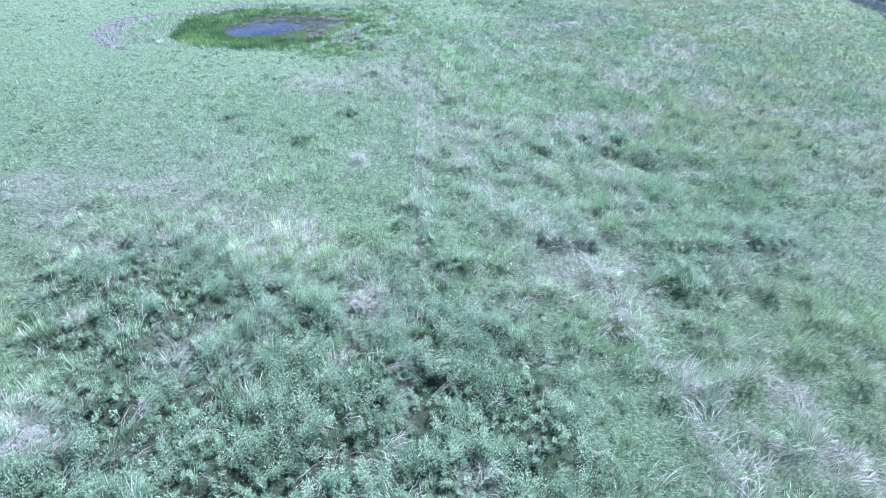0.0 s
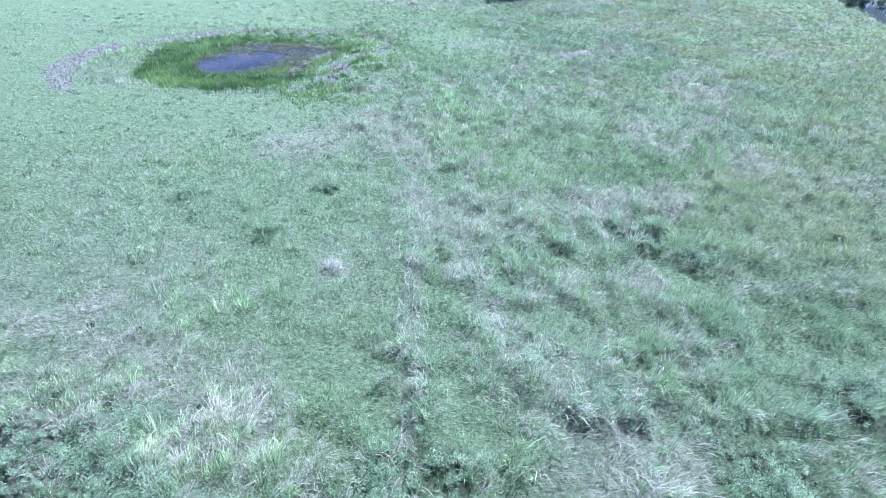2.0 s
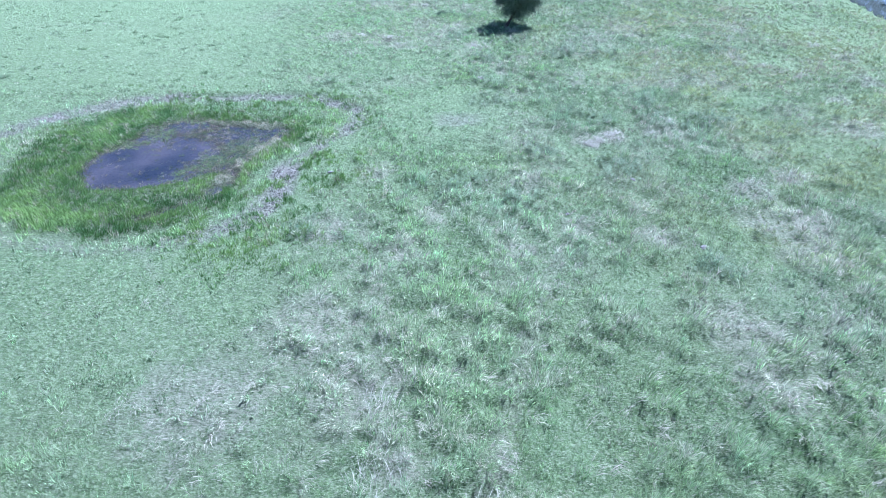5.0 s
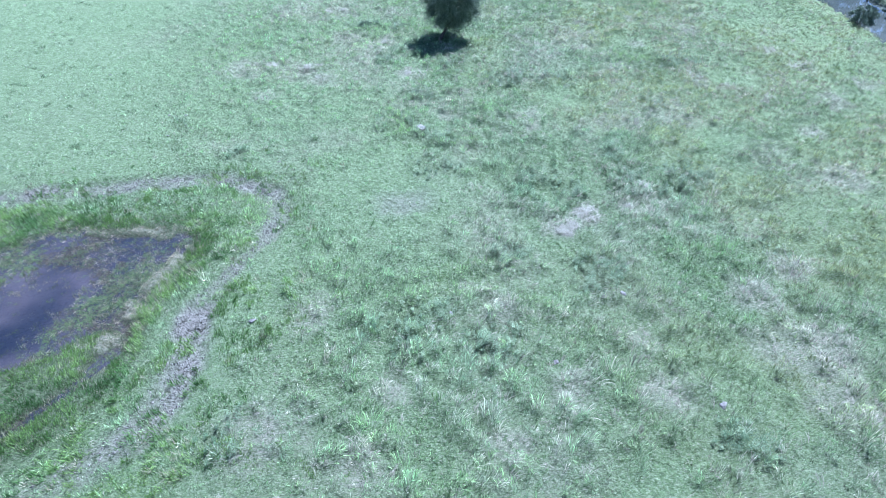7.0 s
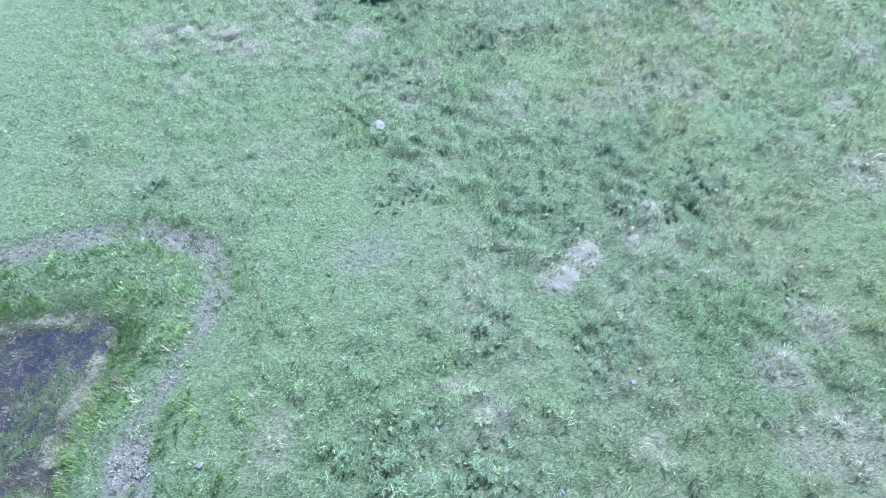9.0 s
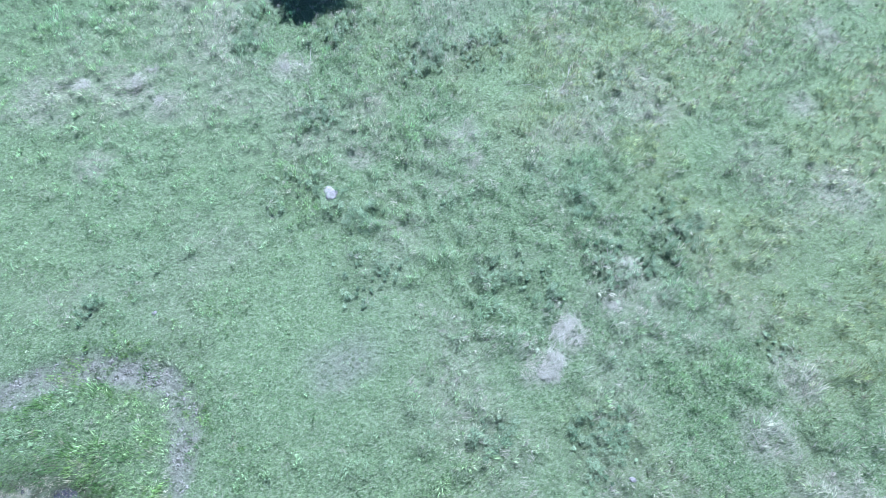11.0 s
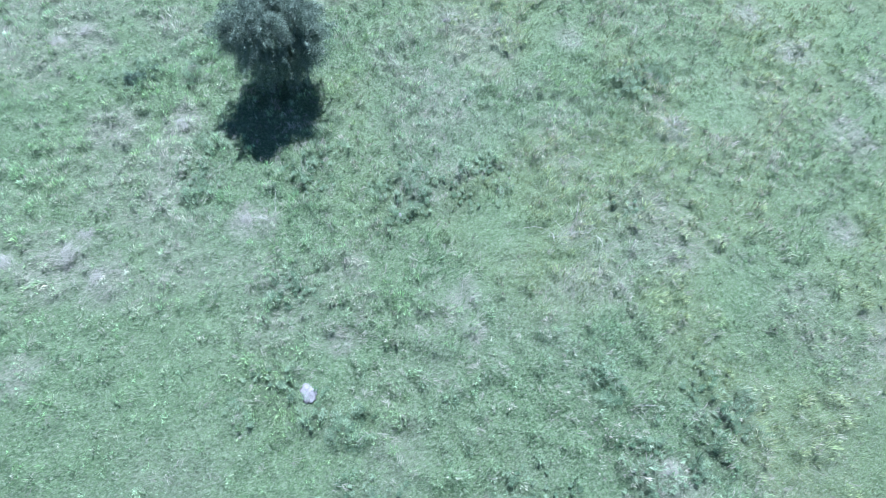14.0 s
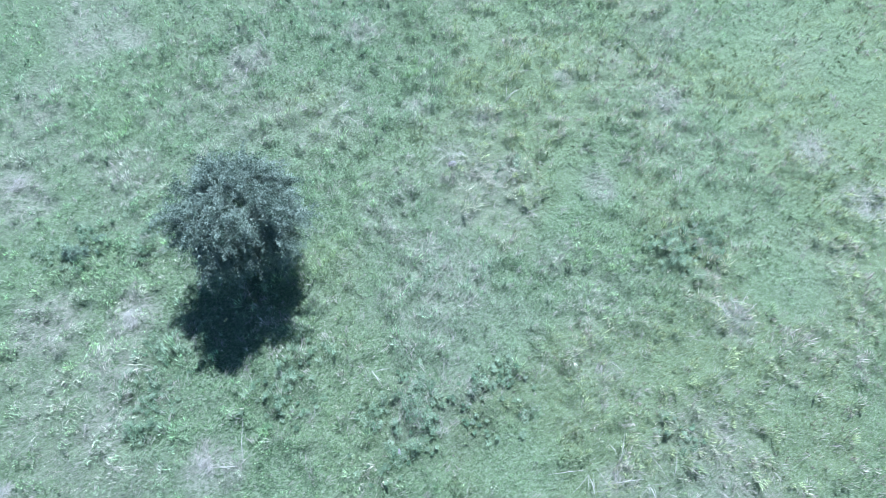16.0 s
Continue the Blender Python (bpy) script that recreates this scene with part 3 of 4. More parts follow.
def turf(x, y, per, wide):
    """The low layer: small tufts that cover the soil."""
    track, reed, pool, wet, mud = zones(x, y)
    short, dry = short_at(x, y), dry_at(x, y)
    keep = (rng.random(len(x)) > np.clip(0.2 * short + 1.15 * mud, 0, 0.97)) & (reed > -0.3) & (bank(x, y) < 0.4)
    x, y, short, dry = x[keep], y[keep], short[keep], dry[keep]
    n = len(x)
    low = step(0.35, 0.75, field(x, y, 0.7, 67, 2))
    h = (0.10 + 0.18 * low) * (1 - short) + short * (0.04 + 0.06 * low)
    tint = colours_at(x, y, short, dry) * np.clip(0.97 + rng.normal(0, 1, n) * (0.18 + 0.16 * step(28, 40, y)), 0.3, 1.8)[:, None]
    tint = pick(tint, (0.13, 0.21, 0.095), 0.65 * weed_at(x, y) * step(34, 28, y))
    return fan(x, y, h, 0.035 + 0.035 * rng.random(n), per, wide, tint, drift_way(x, y) + rng.normal(0, 1.2, n), 0.25 + 0.3 * dry, 0.03 + 0.2 * dry, 0.7, False)


def tussocks(x, y, per, wide):
    """Big tussocks: thick fountains of long blades, combed over by wind and hooves."""
    track, reed, pool, wet, mud = zones(x, y)
    short, dry, weed = short_at(x, y), dry_at(x, y), weed_at(x, y)
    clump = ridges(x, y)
    keep = rng.random(len(x)) < (0.30 + 0.8 * step(0.42, 0.60, clump)) * (1 - 0.80 * short) * (1 - 0.93 * np.clip(1.4 * mud, 0, 1)) * (1 - (0.25 + 0.62 * step(30, 24, y)) * weed)
    keep &= (reed > 0.0) & (bank(x, y) < 0.2)
    x, y, short, dry, clump = x[keep], y[keep], short[keep], dry[keep], clump[keep]
    n = len(x)
    size = (1 + 0.2 * step(62, 46, y)) * np.clip(rng.normal(0.56, 0.20, n), 0.25, 1.2) * (0.5 + 0.95 * step(0.42, 0.66, clump)) * (1 - 0.6 * short)
    # tint lighter on crests, darker in dips: dry tips plus painted sun and shade
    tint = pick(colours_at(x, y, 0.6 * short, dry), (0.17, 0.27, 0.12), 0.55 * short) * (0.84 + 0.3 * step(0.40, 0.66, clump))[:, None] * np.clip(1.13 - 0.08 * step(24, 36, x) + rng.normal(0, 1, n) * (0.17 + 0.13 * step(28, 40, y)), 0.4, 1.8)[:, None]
    pale = (1 - 0.5 * step(18, 30, x)) * (1 - 0.4 * step(34, 44, y)) * np.clip(0.03 + 0.34 * dry * rng.random(n) + 0.22 * (field(x, y, 1.6, 97, 2) > 0.63), 0, 0.8)
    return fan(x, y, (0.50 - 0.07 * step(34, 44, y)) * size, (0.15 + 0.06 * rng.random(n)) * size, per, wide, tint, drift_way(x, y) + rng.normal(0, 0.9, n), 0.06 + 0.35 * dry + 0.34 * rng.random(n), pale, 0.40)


def swaths(x, y, per, wide):
    """Dead stalks lying together, combed one way, where the grass has dried out or been trodden."""
    short, dry = short_at(x, y), dry_at(x, y)
    _, reed, _, _, mud = zones(x, y)
    keep = (rng.random(len(x)) < (0.12 + 0.88 * dry) * (1 - 0.85 * short)) & (mud < 0.5) & (reed > 0) & (bank(x, y) < 0)
    x, y, dry = x[keep], y[keep], dry[keep]
    n = len(x)
    way = drift_way(x, y) + rng.normal(0, 0.7, n)
    i = np.repeat(np.arange(n), per)
    m = len(i)
    a = way[i] + rng.normal(0, 0.28, m)
    bx, by = x[i] + rng.normal(0, 0.10, m), y[i] + rng.normal(0, 0.10, m)
    tint = (blend(STRAW_PALE, STRAW_GREY, rng.random(n)) * (rng.uniform(0.75, 1.1, n) * (1 - 0.12 * step(34, 44, y)))[:, None])[i] * rng.uniform(0.85, 1.15, m)[:, None]
    z = land(x, y)[i] + rng.uniform(0.0, 0.14, m)
    co = arcs(bx, by, z, rng.uniform(0.3, 0.75, m) * (1 - 0.3 * step(34, 44, by)), wide * rng.uniform(0.6, 1.3, m), np.clip(rng.normal(0.95, 0.12, m), 0.5, 1.12), a)
    return co, np.concatenate((tint, tint))


def grass_field(name, stretches, label):
    parts = []
    for x0, x1, y0, y1, low, per_low, big, per_big, dead, wide in stretches:
        parts.append(turf(*scatter(x0, x1, y0, y1, low), per_low, wide * 0.85))
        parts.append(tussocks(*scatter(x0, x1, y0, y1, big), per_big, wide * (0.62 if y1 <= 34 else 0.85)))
        parts.append(swaths(*scatter(x0, x1, y0, y1, dead), 10, wide * 0.6))
    me = triangles(name, np.concatenate([p[0] for p in parts]), np.concatenate([p[1] for p in parts]), GRASS)
    return tagged(new(name, me), label, "grass", kind="stuff")


grass_field("meadow_grass", [(-13, 14, 4, 22, 44, 7, 17.0, 26, 6, 0.0165), (-15, 17, 22, 34, 30, 7, 13.0, 22, 4, 0.019)], "tall tussocky meadow grass, green mixed with pale dry stalks")
grass_field("meadow_grass", [(-12, 28, 34, 64, 24, 6, 11.5, 15, 2.2, 0.025), (-34, -12, 34, 66, 20, 6, 7, 14, 1, 0.028), (17, 30, 18, 34, 14, 6, 8, 13, 1.2, 0.032), (28, 47, 34, 64, 12, 6, 8, 12, 1.0, 0.034)],
            "grazed meadow grass round the pond with dry grey tufts")
grass_field("meadow_grass", [(-12, 40, 64, 102, 20, 6, 12, 15, 4.0, 0.027), (40, 58, 64, 100, 8, 6, 5, 11, 1.0, 0.045)], "thick green meadow grass with seed heads and dry matted patches")
grass_field("pasture_turf", [(-24, -12, 66, 100, 15, 6, 6, 10, 0.5, 0.030), (-60, -24, 66, 108, 4, 6, 2.2, 8, 0.3, 0.046), (-60, -34, 34, 66, 3.5, 6, 2.2, 8, 0.3, 0.05), (-34, -15, 14, 34, 10, 6, 5, 14, 1, 0.032), (-12, 62, 100, 114, 6, 6, 3, 10, 0.6, 0.05)],
            "short bright green grazed turf with low tufts")


def trail_straw():
    """Pale stalks bent over along the lines that cattle have trodden through the long grass."""
    parts = []
    for (a, b, c, w), (y0, y1), count in zip(TRAILS, ((19, 37), (18.5, 31), (7, 19)), (420, 330, 200)):
        y = rng.uniform(y0, y1, count)
        y = y + 0.5 * np.sin(2.3 * y + a)
        x = a + b * (y - 24) + c * (y - 24) ** 2 - 0.8 * (field(0 * y + a, y, 3, 24) - 0.5) + rng.normal(0, 0.85 * w, count)
        way = np.arctan2(1, b + 2 * c * (y - 24)) + np.where(rng.random(count) < 0.3, np.pi, 0) + rng.normal(0, 0.7, count)
        tint = blend((0.62, 0.60, 0.50), (0.44, 0.46, 0.34), rng.random(count)) * rng.uniform(0.8, 1.05, count)[:, None]
        co = arcs(x, y, land(x, y) + rng.uniform(0.02, 0.16, count), rng.uniform(0.4, 0.95, count), 0.012 * rng.uniform(0.7, 1.4, count), np.clip(rng.normal(0.85, 0.15, count), 0.4, 1.1), way)
        parts.append((co, np.concatenate((tint, tint))))
    return np.concatenate([p[0] for p in parts]), np.concatenate([p[1] for p in parts])


co, tint = trail_straw()
tagged(new("trodden_straw", triangles("trodden_straw", co, tint, STRAW)), "pale stalks bent over along trodden cattle trails", "dead grass", kind="stuff")


def low_tufts(x, y, scale=1.0):
    """Single coarse tufts that the cattle leave standing on the grazed turf."""
    track, reed, pool, wet, mud = zones(x, y)
    keep = (rng.random(len(x)) < short_at(x, y)) & (track > 0.4) & (mud < 0.3)
    x, y = x[keep], y[keep]
    n = len(x)
    size = scale * rng.uniform(0.5, 1.3, n)
    tint = blend((0.12, 0.20, 0.095), (0.30, 0.38, 0.24), rng.random(n) ** 1.5)
    return fan(x, y, 0.19 * size, 0.34 * size, 46, 0.035, tint, drift_way(x, y), np.full(n, 0.2), np.full(n, 0.06), 0.5, False)


parts = [low_tufts(*scatter(-60, 8, 46, 108, 0.16)), low_tufts(*scatter(-22, 6, 15, 46, 0.55), 0.72)]
co, tint = (np.concatenate(both) for both in zip(*parts))
tagged(new("coarse_tufts", triangles("coarse_tufts", co, tint, GRASS)), "dark coarse grass tufts left standing on grazed turf", "grass", kind="stuff")


def weed_leaves(x, y, size, per, bloom=0.0):
    """Bushy weeds, knee high: round heads of many small leaves, with gaps between the plants."""
    keep = rng.random(len(x)) < weed_at(x, y) * (0.30 + 0.70 * step(0.43, 0.54, field(x, y, 0.9, 82, 2)))
    x, y = x[keep], y[keep]
    n = len(x)
    h = rng.uniform(0.6, 1.3, n) * (0.24 + 0.42 * step(0.38, 0.75, field(x, y, 0.9, 82, 2)))
    r = h * rng.uniform(0.22, 0.42, n)
    tint = blend((0.105, 0.185, 0.082), (0.33, 0.435, 0.25), rng.random(n) ** 1.3) * rng.uniform(0.7, 1.15, n)[:, None]
    tint = (tint + bloom * np.array((0.5, 0.6, 1.0))) * (0.95 if bloom else 1.0)
    i = np.repeat(np.arange(n), per)
    m = len(i)
    v = rng.normal(0, 1, (m, 3))
    v /= np.linalg.norm(v, axis=1)[:, None]
    v[:, 2] = np.abs(v[:, 2])
    shell = rng.uniform(0.25, 1.0, m)
    foot = np.stack((x[i] + v[:, 0] * r[i] * shell, y[i] + v[:, 1] * r[i] * shell, land(x, y)[i] + 0.05 + v[:, 2] * h[i] * shell), -1)
    way = np.arctan2(v[:, 1], v[:, 0]) + rng.normal(0, 0.7, m)
    ls = size * rng.uniform(0.6, 1.4, m)
    droop = rng.uniform(-0.5, 0.6, m) + 0.4 * v[:, 2]
    flat = np.stack((np.cos(way), np.sin(way), np.zeros(m)), -1)
    rise = np.array((0.0, 0.0, 1.0))[None]
    tip = foot + flat * ls[:, None] + rise * (droop * ls)[:, None]
    mid = foot + flat * (0.4 * ls)[:, None] + rise * ((0.4 * droop + 0.12) * ls)[:, None]
    side = np.stack((-np.sin(way), np.cos(way), rng.normal(0, 0.3, m)), -1) * (ls * 0.36)[:, None]
    c = tint[i] * rng.uniform(0.8, 1.25, m)[:, None]
    turn = np.where(rng.random(m) < 0.5, 1.0, -1.0)[:, None]
    return np.stack((foot - side * turn * 0.3, mid + side * turn, tip), 1), c


parts = [weed_leaves(*scatter(-14, 15, 4, 30, 56), 0.042, 54), weed_leaves(*scatter(-14, 32, 30, 92, 17), 0.060, 44, 0.012)]
tagged(new("weed_patch", triangles("weed_patch", np.concatenate([p[0] for p in parts]), np.concatenate([p[1] for p in parts]), LEAF)), "dark green leafy weeds standing in the meadow grass", "weeds", kind="stuff")


def pond_reeds(x, y, per, wide):
    """Bright sedge in the wet belt round the pond, thinner over the shallows, none in the pool."""
    track, reed, pool, wet, mud = zones(x, y)
    belt = step(-0.1 + 1.5 * step(52, 57, y), -0.9, reed + 0.4 * (field(x, y, 1.4, 96, 2) - 0.5)) * (0.12 + 0.88 * step(-0.9, 0.3, wet)) * (1 - 0.8 * mud)
    inner = step(0.3, -0.6, wet) * step(0.0, 0.8, pool) * (0.30 + 0.65 * step(0.40, 0.56, field(x, y, 1.6, 91, 2)))
    inner = np.maximum(inner, 0.65 * step(0.42, 0.60, field(x, y, 1.1, 99, 2)) * step(-2.6, -1.0, pool) * step(-17.5, -14.5, x + 0.5 * (y - 53)))
    keep = (rng.random(len(x)) < np.maximum(belt, inner)) & (pool > -2.6)
    x, y, reed, wet = x[keep], y[keep], reed[keep], wet[keep]
    n = len(x)
    h = rng.uniform(0.16, 0.36, n) * (0.5 + 0.9 * field(x, y, 1.5, 92, 2)) * (1 - 0.65 * step(0.2, -0.5, wet))
    tint = blend((0.095, 0.20, 0.06), (0.26, 0.40, 0.12), np.clip(1.9 * field(x, y, 1.5, 93, 2) - 0.45 + 0.4 * (rng.random(n) - 0.5), 0, 1))
    tint = pick(tint, (0.14, 0.17, 0.09), 0.7 * step(0.3, -0.4, wet))
    tint = pick(tint, (0.46, 0.42, 0.31), (rng.random(n) < 0.07 + 0.3 * step(0.2, -0.5, wet)).astype(float) * 0.8) * rng.uniform(0.75, 1.2, n)[:, None]
    i = np.repeat(np.arange(n), per)
    m = len(i)
    bx, by = x[i] + rng.normal(0, 0.09, m), y[i] + rng.normal(0, 0.09, m)
    way = 2 * np.pi * 1.3 * field(bx, by, 3.0, 94) + rng.normal(0, 0.9, m)
    return (blade_triangles(bx, by, np.maximum(land(bx, by), POND_LEVEL) - 0.02, h[i] * rng.uniform(0.6, 1.3, m), wide * rng.uniform(0.6, 1.4, m), np.abs(rng.normal(0.35, 0.25, m)), way),
            tint[i] * rng.uniform(0.8, 1.2, m)[:, None])


co, tint = pond_reeds(*scatter(-27, -5, 42, 63, 28), 16, 0.028)
tagged(new("pond_sedge", triangles("pond_sedge", co, tint, GRASS)), "bright green sedge belt growing in the pond's wet margin", "sedge", kind="stuff")


def dead_reeds(x, y):
    """Bleached, trampled reed litter on the mud at the shore nearest the trail."""
    keep = rng.random(len(x)) < litter_at(x, y)
    x, y = x[keep], y[keep]
    n = len(x)
    tint = blend((0.50, 0.46, 0.32), (0.30, 0.28, 0.20), rng.random(n))
    return blade_triangles(x, y, np.maximum(land(x, y), POND_LEVEL) + rng.uniform(0.01, 0.07, n), rng.uniform(0.08, 0.22, n), 0.018 * rng.uniform(0.6, 1.5, n), np.clip(rng.normal(0.9, 0.08, n), 0.4, 0.97), rng.uniform(0, 6.28, n)), tint


co, tint = dead_reeds(*scatter(-20, -8, 46, 61, 260))
tagged(new("reed_litter", triangles("reed_litter", co, tint, STRAW)), "bleached broken reed litter lying on wet pond mud", "dead reeds", kind="stuff")


def drowned_weeds(x, y):
    """Dark, matted water weeds and broken stems that fill the shallows round the open pool."""
    track, reed, pool, wet, mud = zones(x, y)
    keep = rng.random(len(x)) < step(0.3, -0.3, wet) * step(-0.7, 0.5, pool) * (0.08 + 0.62 * step(0.40, 0.60, field(x, y, 1.0, 89, 2))) * (1 - 0.7 * litter_at(x, y))
    x, y = x[keep], y[keep]
    n = len(x)
    tint = pick(blend((0.05, 0.05, 0.04), (0.15, 0.14, 0.105), rng.random(n)), (0.13, 0.22, 0.07), (rng.random(n) < 0.16 + 0.6 * step(0.46, 0.62, field(x, y, 1.3, 88, 2))) * rng.uniform(0.4, 1.0, n))
    tint = pick(tint, (0.42, 0.39, 0.29), (rng.random(n) < 0.06) * rng.uniform(0.5, 1.0, n))
    i = np.repeat(np.arange(n), 7)
    m = len(i)
    bx, by = x[i] + rng.normal(0, 0.06, m), y[i] + rng.normal(0, 0.06, m)
    z = np.maximum(land(x, y), POND_LEVEL)[i] + rng.uniform(-0.01, 0.015, m)
    return (blade_triangles(bx, by, z, rng.uniform(0.08, 0.22, m), 0.026 * rng.uniform(0.6, 1.5, m), np.clip(rng.normal(0.985, 0.02, m), 0.8, 0.995), rng.uniform(0, 6.28, m)),
            tint[i] * rng.uniform(0.7, 1.3, m)[:, None])


co, tint = drowned_weeds(*scatter(-21, -8, 46, 60, 170))
tagged(new("water_weeds", triangles("water_weeds", co, tint, GRASS)), "dark matted water weeds filling the muddy shallows", "water weeds", kind="stuff")

CLOD = plain("dried_mud", (0.20, 0.20, 0.165), (0.34, 0.335, 0.285), 7, 0.95, 0.1, 0.02)


def clods(name, x, y):
    """Lumps of mud kicked up and dried along the trodden ring: small rough eight-sided pieces."""
    mud = zones(x, y)[4]
    keep = (rng.random(len(x)) < 1.5 * mud - 0.25) & (x < -2)
    x, y = x[keep], y[keep]
    n = len(x)
    r = rng.uniform(0.02, 0.075, n)
    a = rng.uniform(0, 6.28, n)
    at = np.stack((x, y, land(x, y)), -1)
    ring = []
    for k in range(4):
        t = a + k * np.pi / 2 + rng.normal(0, 0.25, n)
        k2 = r * rng.uniform(0.7, 1.5, n)
        ring.append(at + np.stack((np.cos(t) * k2, np.sin(t) * k2, rng.normal(0, 0.01, n)), -1))
    top = at + np.stack((rng.normal(0, 0.02, n), rng.normal(0, 0.02, n), r * rng.uniform(0.7, 1.3, n)), -1)
    base = at - np.array((0, 0, 0.05))
    co = [np.stack((ring[k], ring[(k + 1) % 4], top), 1) for k in range(4)] + [np.stack((ring[(k + 1) % 4], ring[k], base), 1) for k in range(4)]
    co = np.concatenate(co)
    return triangles(name, co, np.full((len(co), 3), 0.3), CLOD)


tagged(new("mud_clods", clods("mud_clods", *scatter(-32, 6, 38, 66, 45))), "grey dried clods of trampled mud along the pond track", "mud", kind="stuff")

# ---- trees ----


def tube(bm, points, radii, sides=7):
    """A tapering limb through the points."""
    rings = []
    for k, (p, r) in enumerate(zip(points, radii)):
        a = points[max(k - 1, 0)]
        b = points[min(k + 1, len(points) - 1)]
        q = (Vector(b) - Vector(a)).to_track_quat("Z", "Y")
        rings.append([bm.verts.new(Vector(p) + q @ Vector((r * math.cos(2 * math.pi * s / sides), r * math.sin(2 * math.pi * s / sides), 0))) for s in range(sides)])
    for u, v in zip(rings, rings[1:]):
        for s in range(sides):
            bm.faces.new((u[s], u[(s + 1) % sides], v[(s + 1) % sides], v[s]))
    bm.faces.new(rings[-1])


def part(name, bm, mat, parent, label=""):
    me = bpy.data.meshes.new(name)
    bm.to_mesh(me)
    bm.free()
    me.materials.append(mat)
    for p in me.polygons:
        p.use_smooth = True
    ob = new(name, me)
    ob.parent = parent
    return tagged(ob, label)


def sprays(centres, outward, count, length, size, colours, drop):
    """Feathery leaf sprays: leaflets in pairs along thin drooping twigs."""
    n = len(centres)
    i = np.repeat(np.arange(n), count)
    m = len(i)
    along = rng.random(m)
    d = outward[i] * (length * along)[:, None]
    d[:, 2] -= drop * length * along ** 2
    p = centres[i] + d + rng.normal(0, 0.07 * length, (m, 3))
    a = rng.normal(0, 1, (m, 3)) + outward[i] * 0.6
    a /= np.linalg.norm(a, axis=1)[:, None]
    b = np.cross(a, rng.normal(0, 1, (m, 3)))
    b /= np.linalg.norm(b, axis=1)[:, None]
    s = (size * rng.uniform(0.6, 1.4, m))[:, None]
    co = np.stack((p, p + a * s + b * s * 0.28, p + a * s * 0.8 - b * s * 0.3), 1)
    k = rng.random(n)
    tint = blend(colours[0], colours[1], k)[i] * rng.uniform(0.75, 1.25, m)[:, None]
    return co, tint


def crown_points(n, rx, ry, z0, z1, seed):
    """Places of leaf sprays, gathered in boughs with gaps between them, thick at the skin of a domed crown."""
    g = np.random.default_rng(seed)
    boughs = max(14, n // 14)
    v = g.normal(0, 1, (boughs, 3))
    v /= np.linalg.norm(v, axis=1)[:, None]
    th = np.arctan2(v[:, 1], v[:, 0])
    lump = 0.78 + 0.40 * field(np.cos(th) * 2 + 5 + seed, np.sin(th) * 2 + v[:, 2] * 2.5, 0.8, seed, 2)
    r = lump * g.uniform(0.12, 1.0, boughs) ** 0.38
    mid = z0 + 0.62 * (z1 - z0)
    half = np.where(v[:, 2] > 0, z1 - mid, mid - z0)
    slim = np.where(v[:, 2] > 0, 1 - 0.12 * v[:, 2], 1 + 0.38 * v[:, 2])
    p = np.stack((v[:, 0] * rx * r * slim, v[:, 1] * ry * r * slim, mid + v[:, 2] * half * np.minimum(r, 1.04)), -1)
    i = g.integers(0, boughs, n)
    along = v[i] * np.array((1.0, 1.0, 0.35)) + np.array((0, 0, -0.1))
    q = p[i] + along * (g.uniform(-0.14, 0.10, n) * rx)[:, None] + g.normal(0, 0.055 * rx, (n, 3))
    return q, v[i]


def tree(name, at, height, rx, ry, base, seed, label, colours, n_sprays, per, leaf, lean=(0.0, 0.0), category="tree"):
    root = new(name)
    root.location = at
    tagged(root, label, category)
    g = random.Random(seed)
    fork = base + 0.35
    bm = bmesh.new()
    tube(bm, [(0, 0, -0.15), (0.10 * lean[0], 0.10 * lean[1], 0.25), (0.4 * lean[0], 0.4 * lean[1], base * 0.8), (0.6 * lean[0], 0.6 * lean[1], fork)], [0.030 * height + 0.05, 0.028 * height, 0.022 * height, 0.02 * height], 9)
    part("trunk", bm, BARK, root)
    for k in range(7):
        a = 2 * math.pi * (k + g.random() * 0.6) / 7
        reach, up = g.uniform(0.5, 0.8), g.uniform(0.35, 0.9)
        end = Vector((lean[0] + math.cos(a) * rx * reach, lean[1] + math.sin(a) * ry * reach, fork + (height - fork) * up * 0.85))
        start = Vector((0.57 * lean[0], 0.57 * lean[1], fork - 0.08 - 0.02 * k))
        bm = bmesh.new()
        mids = [start.lerp(end, f) + Vector((g.uniform(-0.12, 0.12), g.uniform(-0.12, 0.12), 0.35 * math.sin(f * 3.1))) for f in (0.33, 0.66)]
        tube(bm, [start, *mids, end], [0.012 * height, 0.009 * height, 0.006 * height, 0.002 * height], 6)
        for f in (0.45, 0.62, 0.8):
            p = start.lerp(end, f) + Vector((0, 0, 0.3 * math.sin(f * 3.1)))
            q = p + Vector((g.uniform(-1, 1) * rx * 0.3, g.uniform(-1, 1) * ry * 0.3, g.uniform(-0.1, 0.4) * height * 0.3))
            tube(bm, [p, p.lerp(q, 0.5) + Vector((0, 0, 0.06)), q], [0.004 * height, 0.003 * height, 0.001 * height], 5)
        part("limb", bm, BARK, root)
    p, v = crown_points(n_sprays, rx, ry, base, height, seed)
    p = p + np.array((lean[0], lean[1], 0))
    out = v * np.array((1, 1, 0.5)) + rng.normal(0, 0.5, v.shape)
    out /= np.linalg.norm(out, axis=1)[:, None]
    co, tint = sprays(p, out, per, 0.26 * rx + 0.10, leaf, colours, 0.5)
    crown = new("crown", triangles("crown", co, tint, TREE_LEAF))
    crown.parent = root
    return root


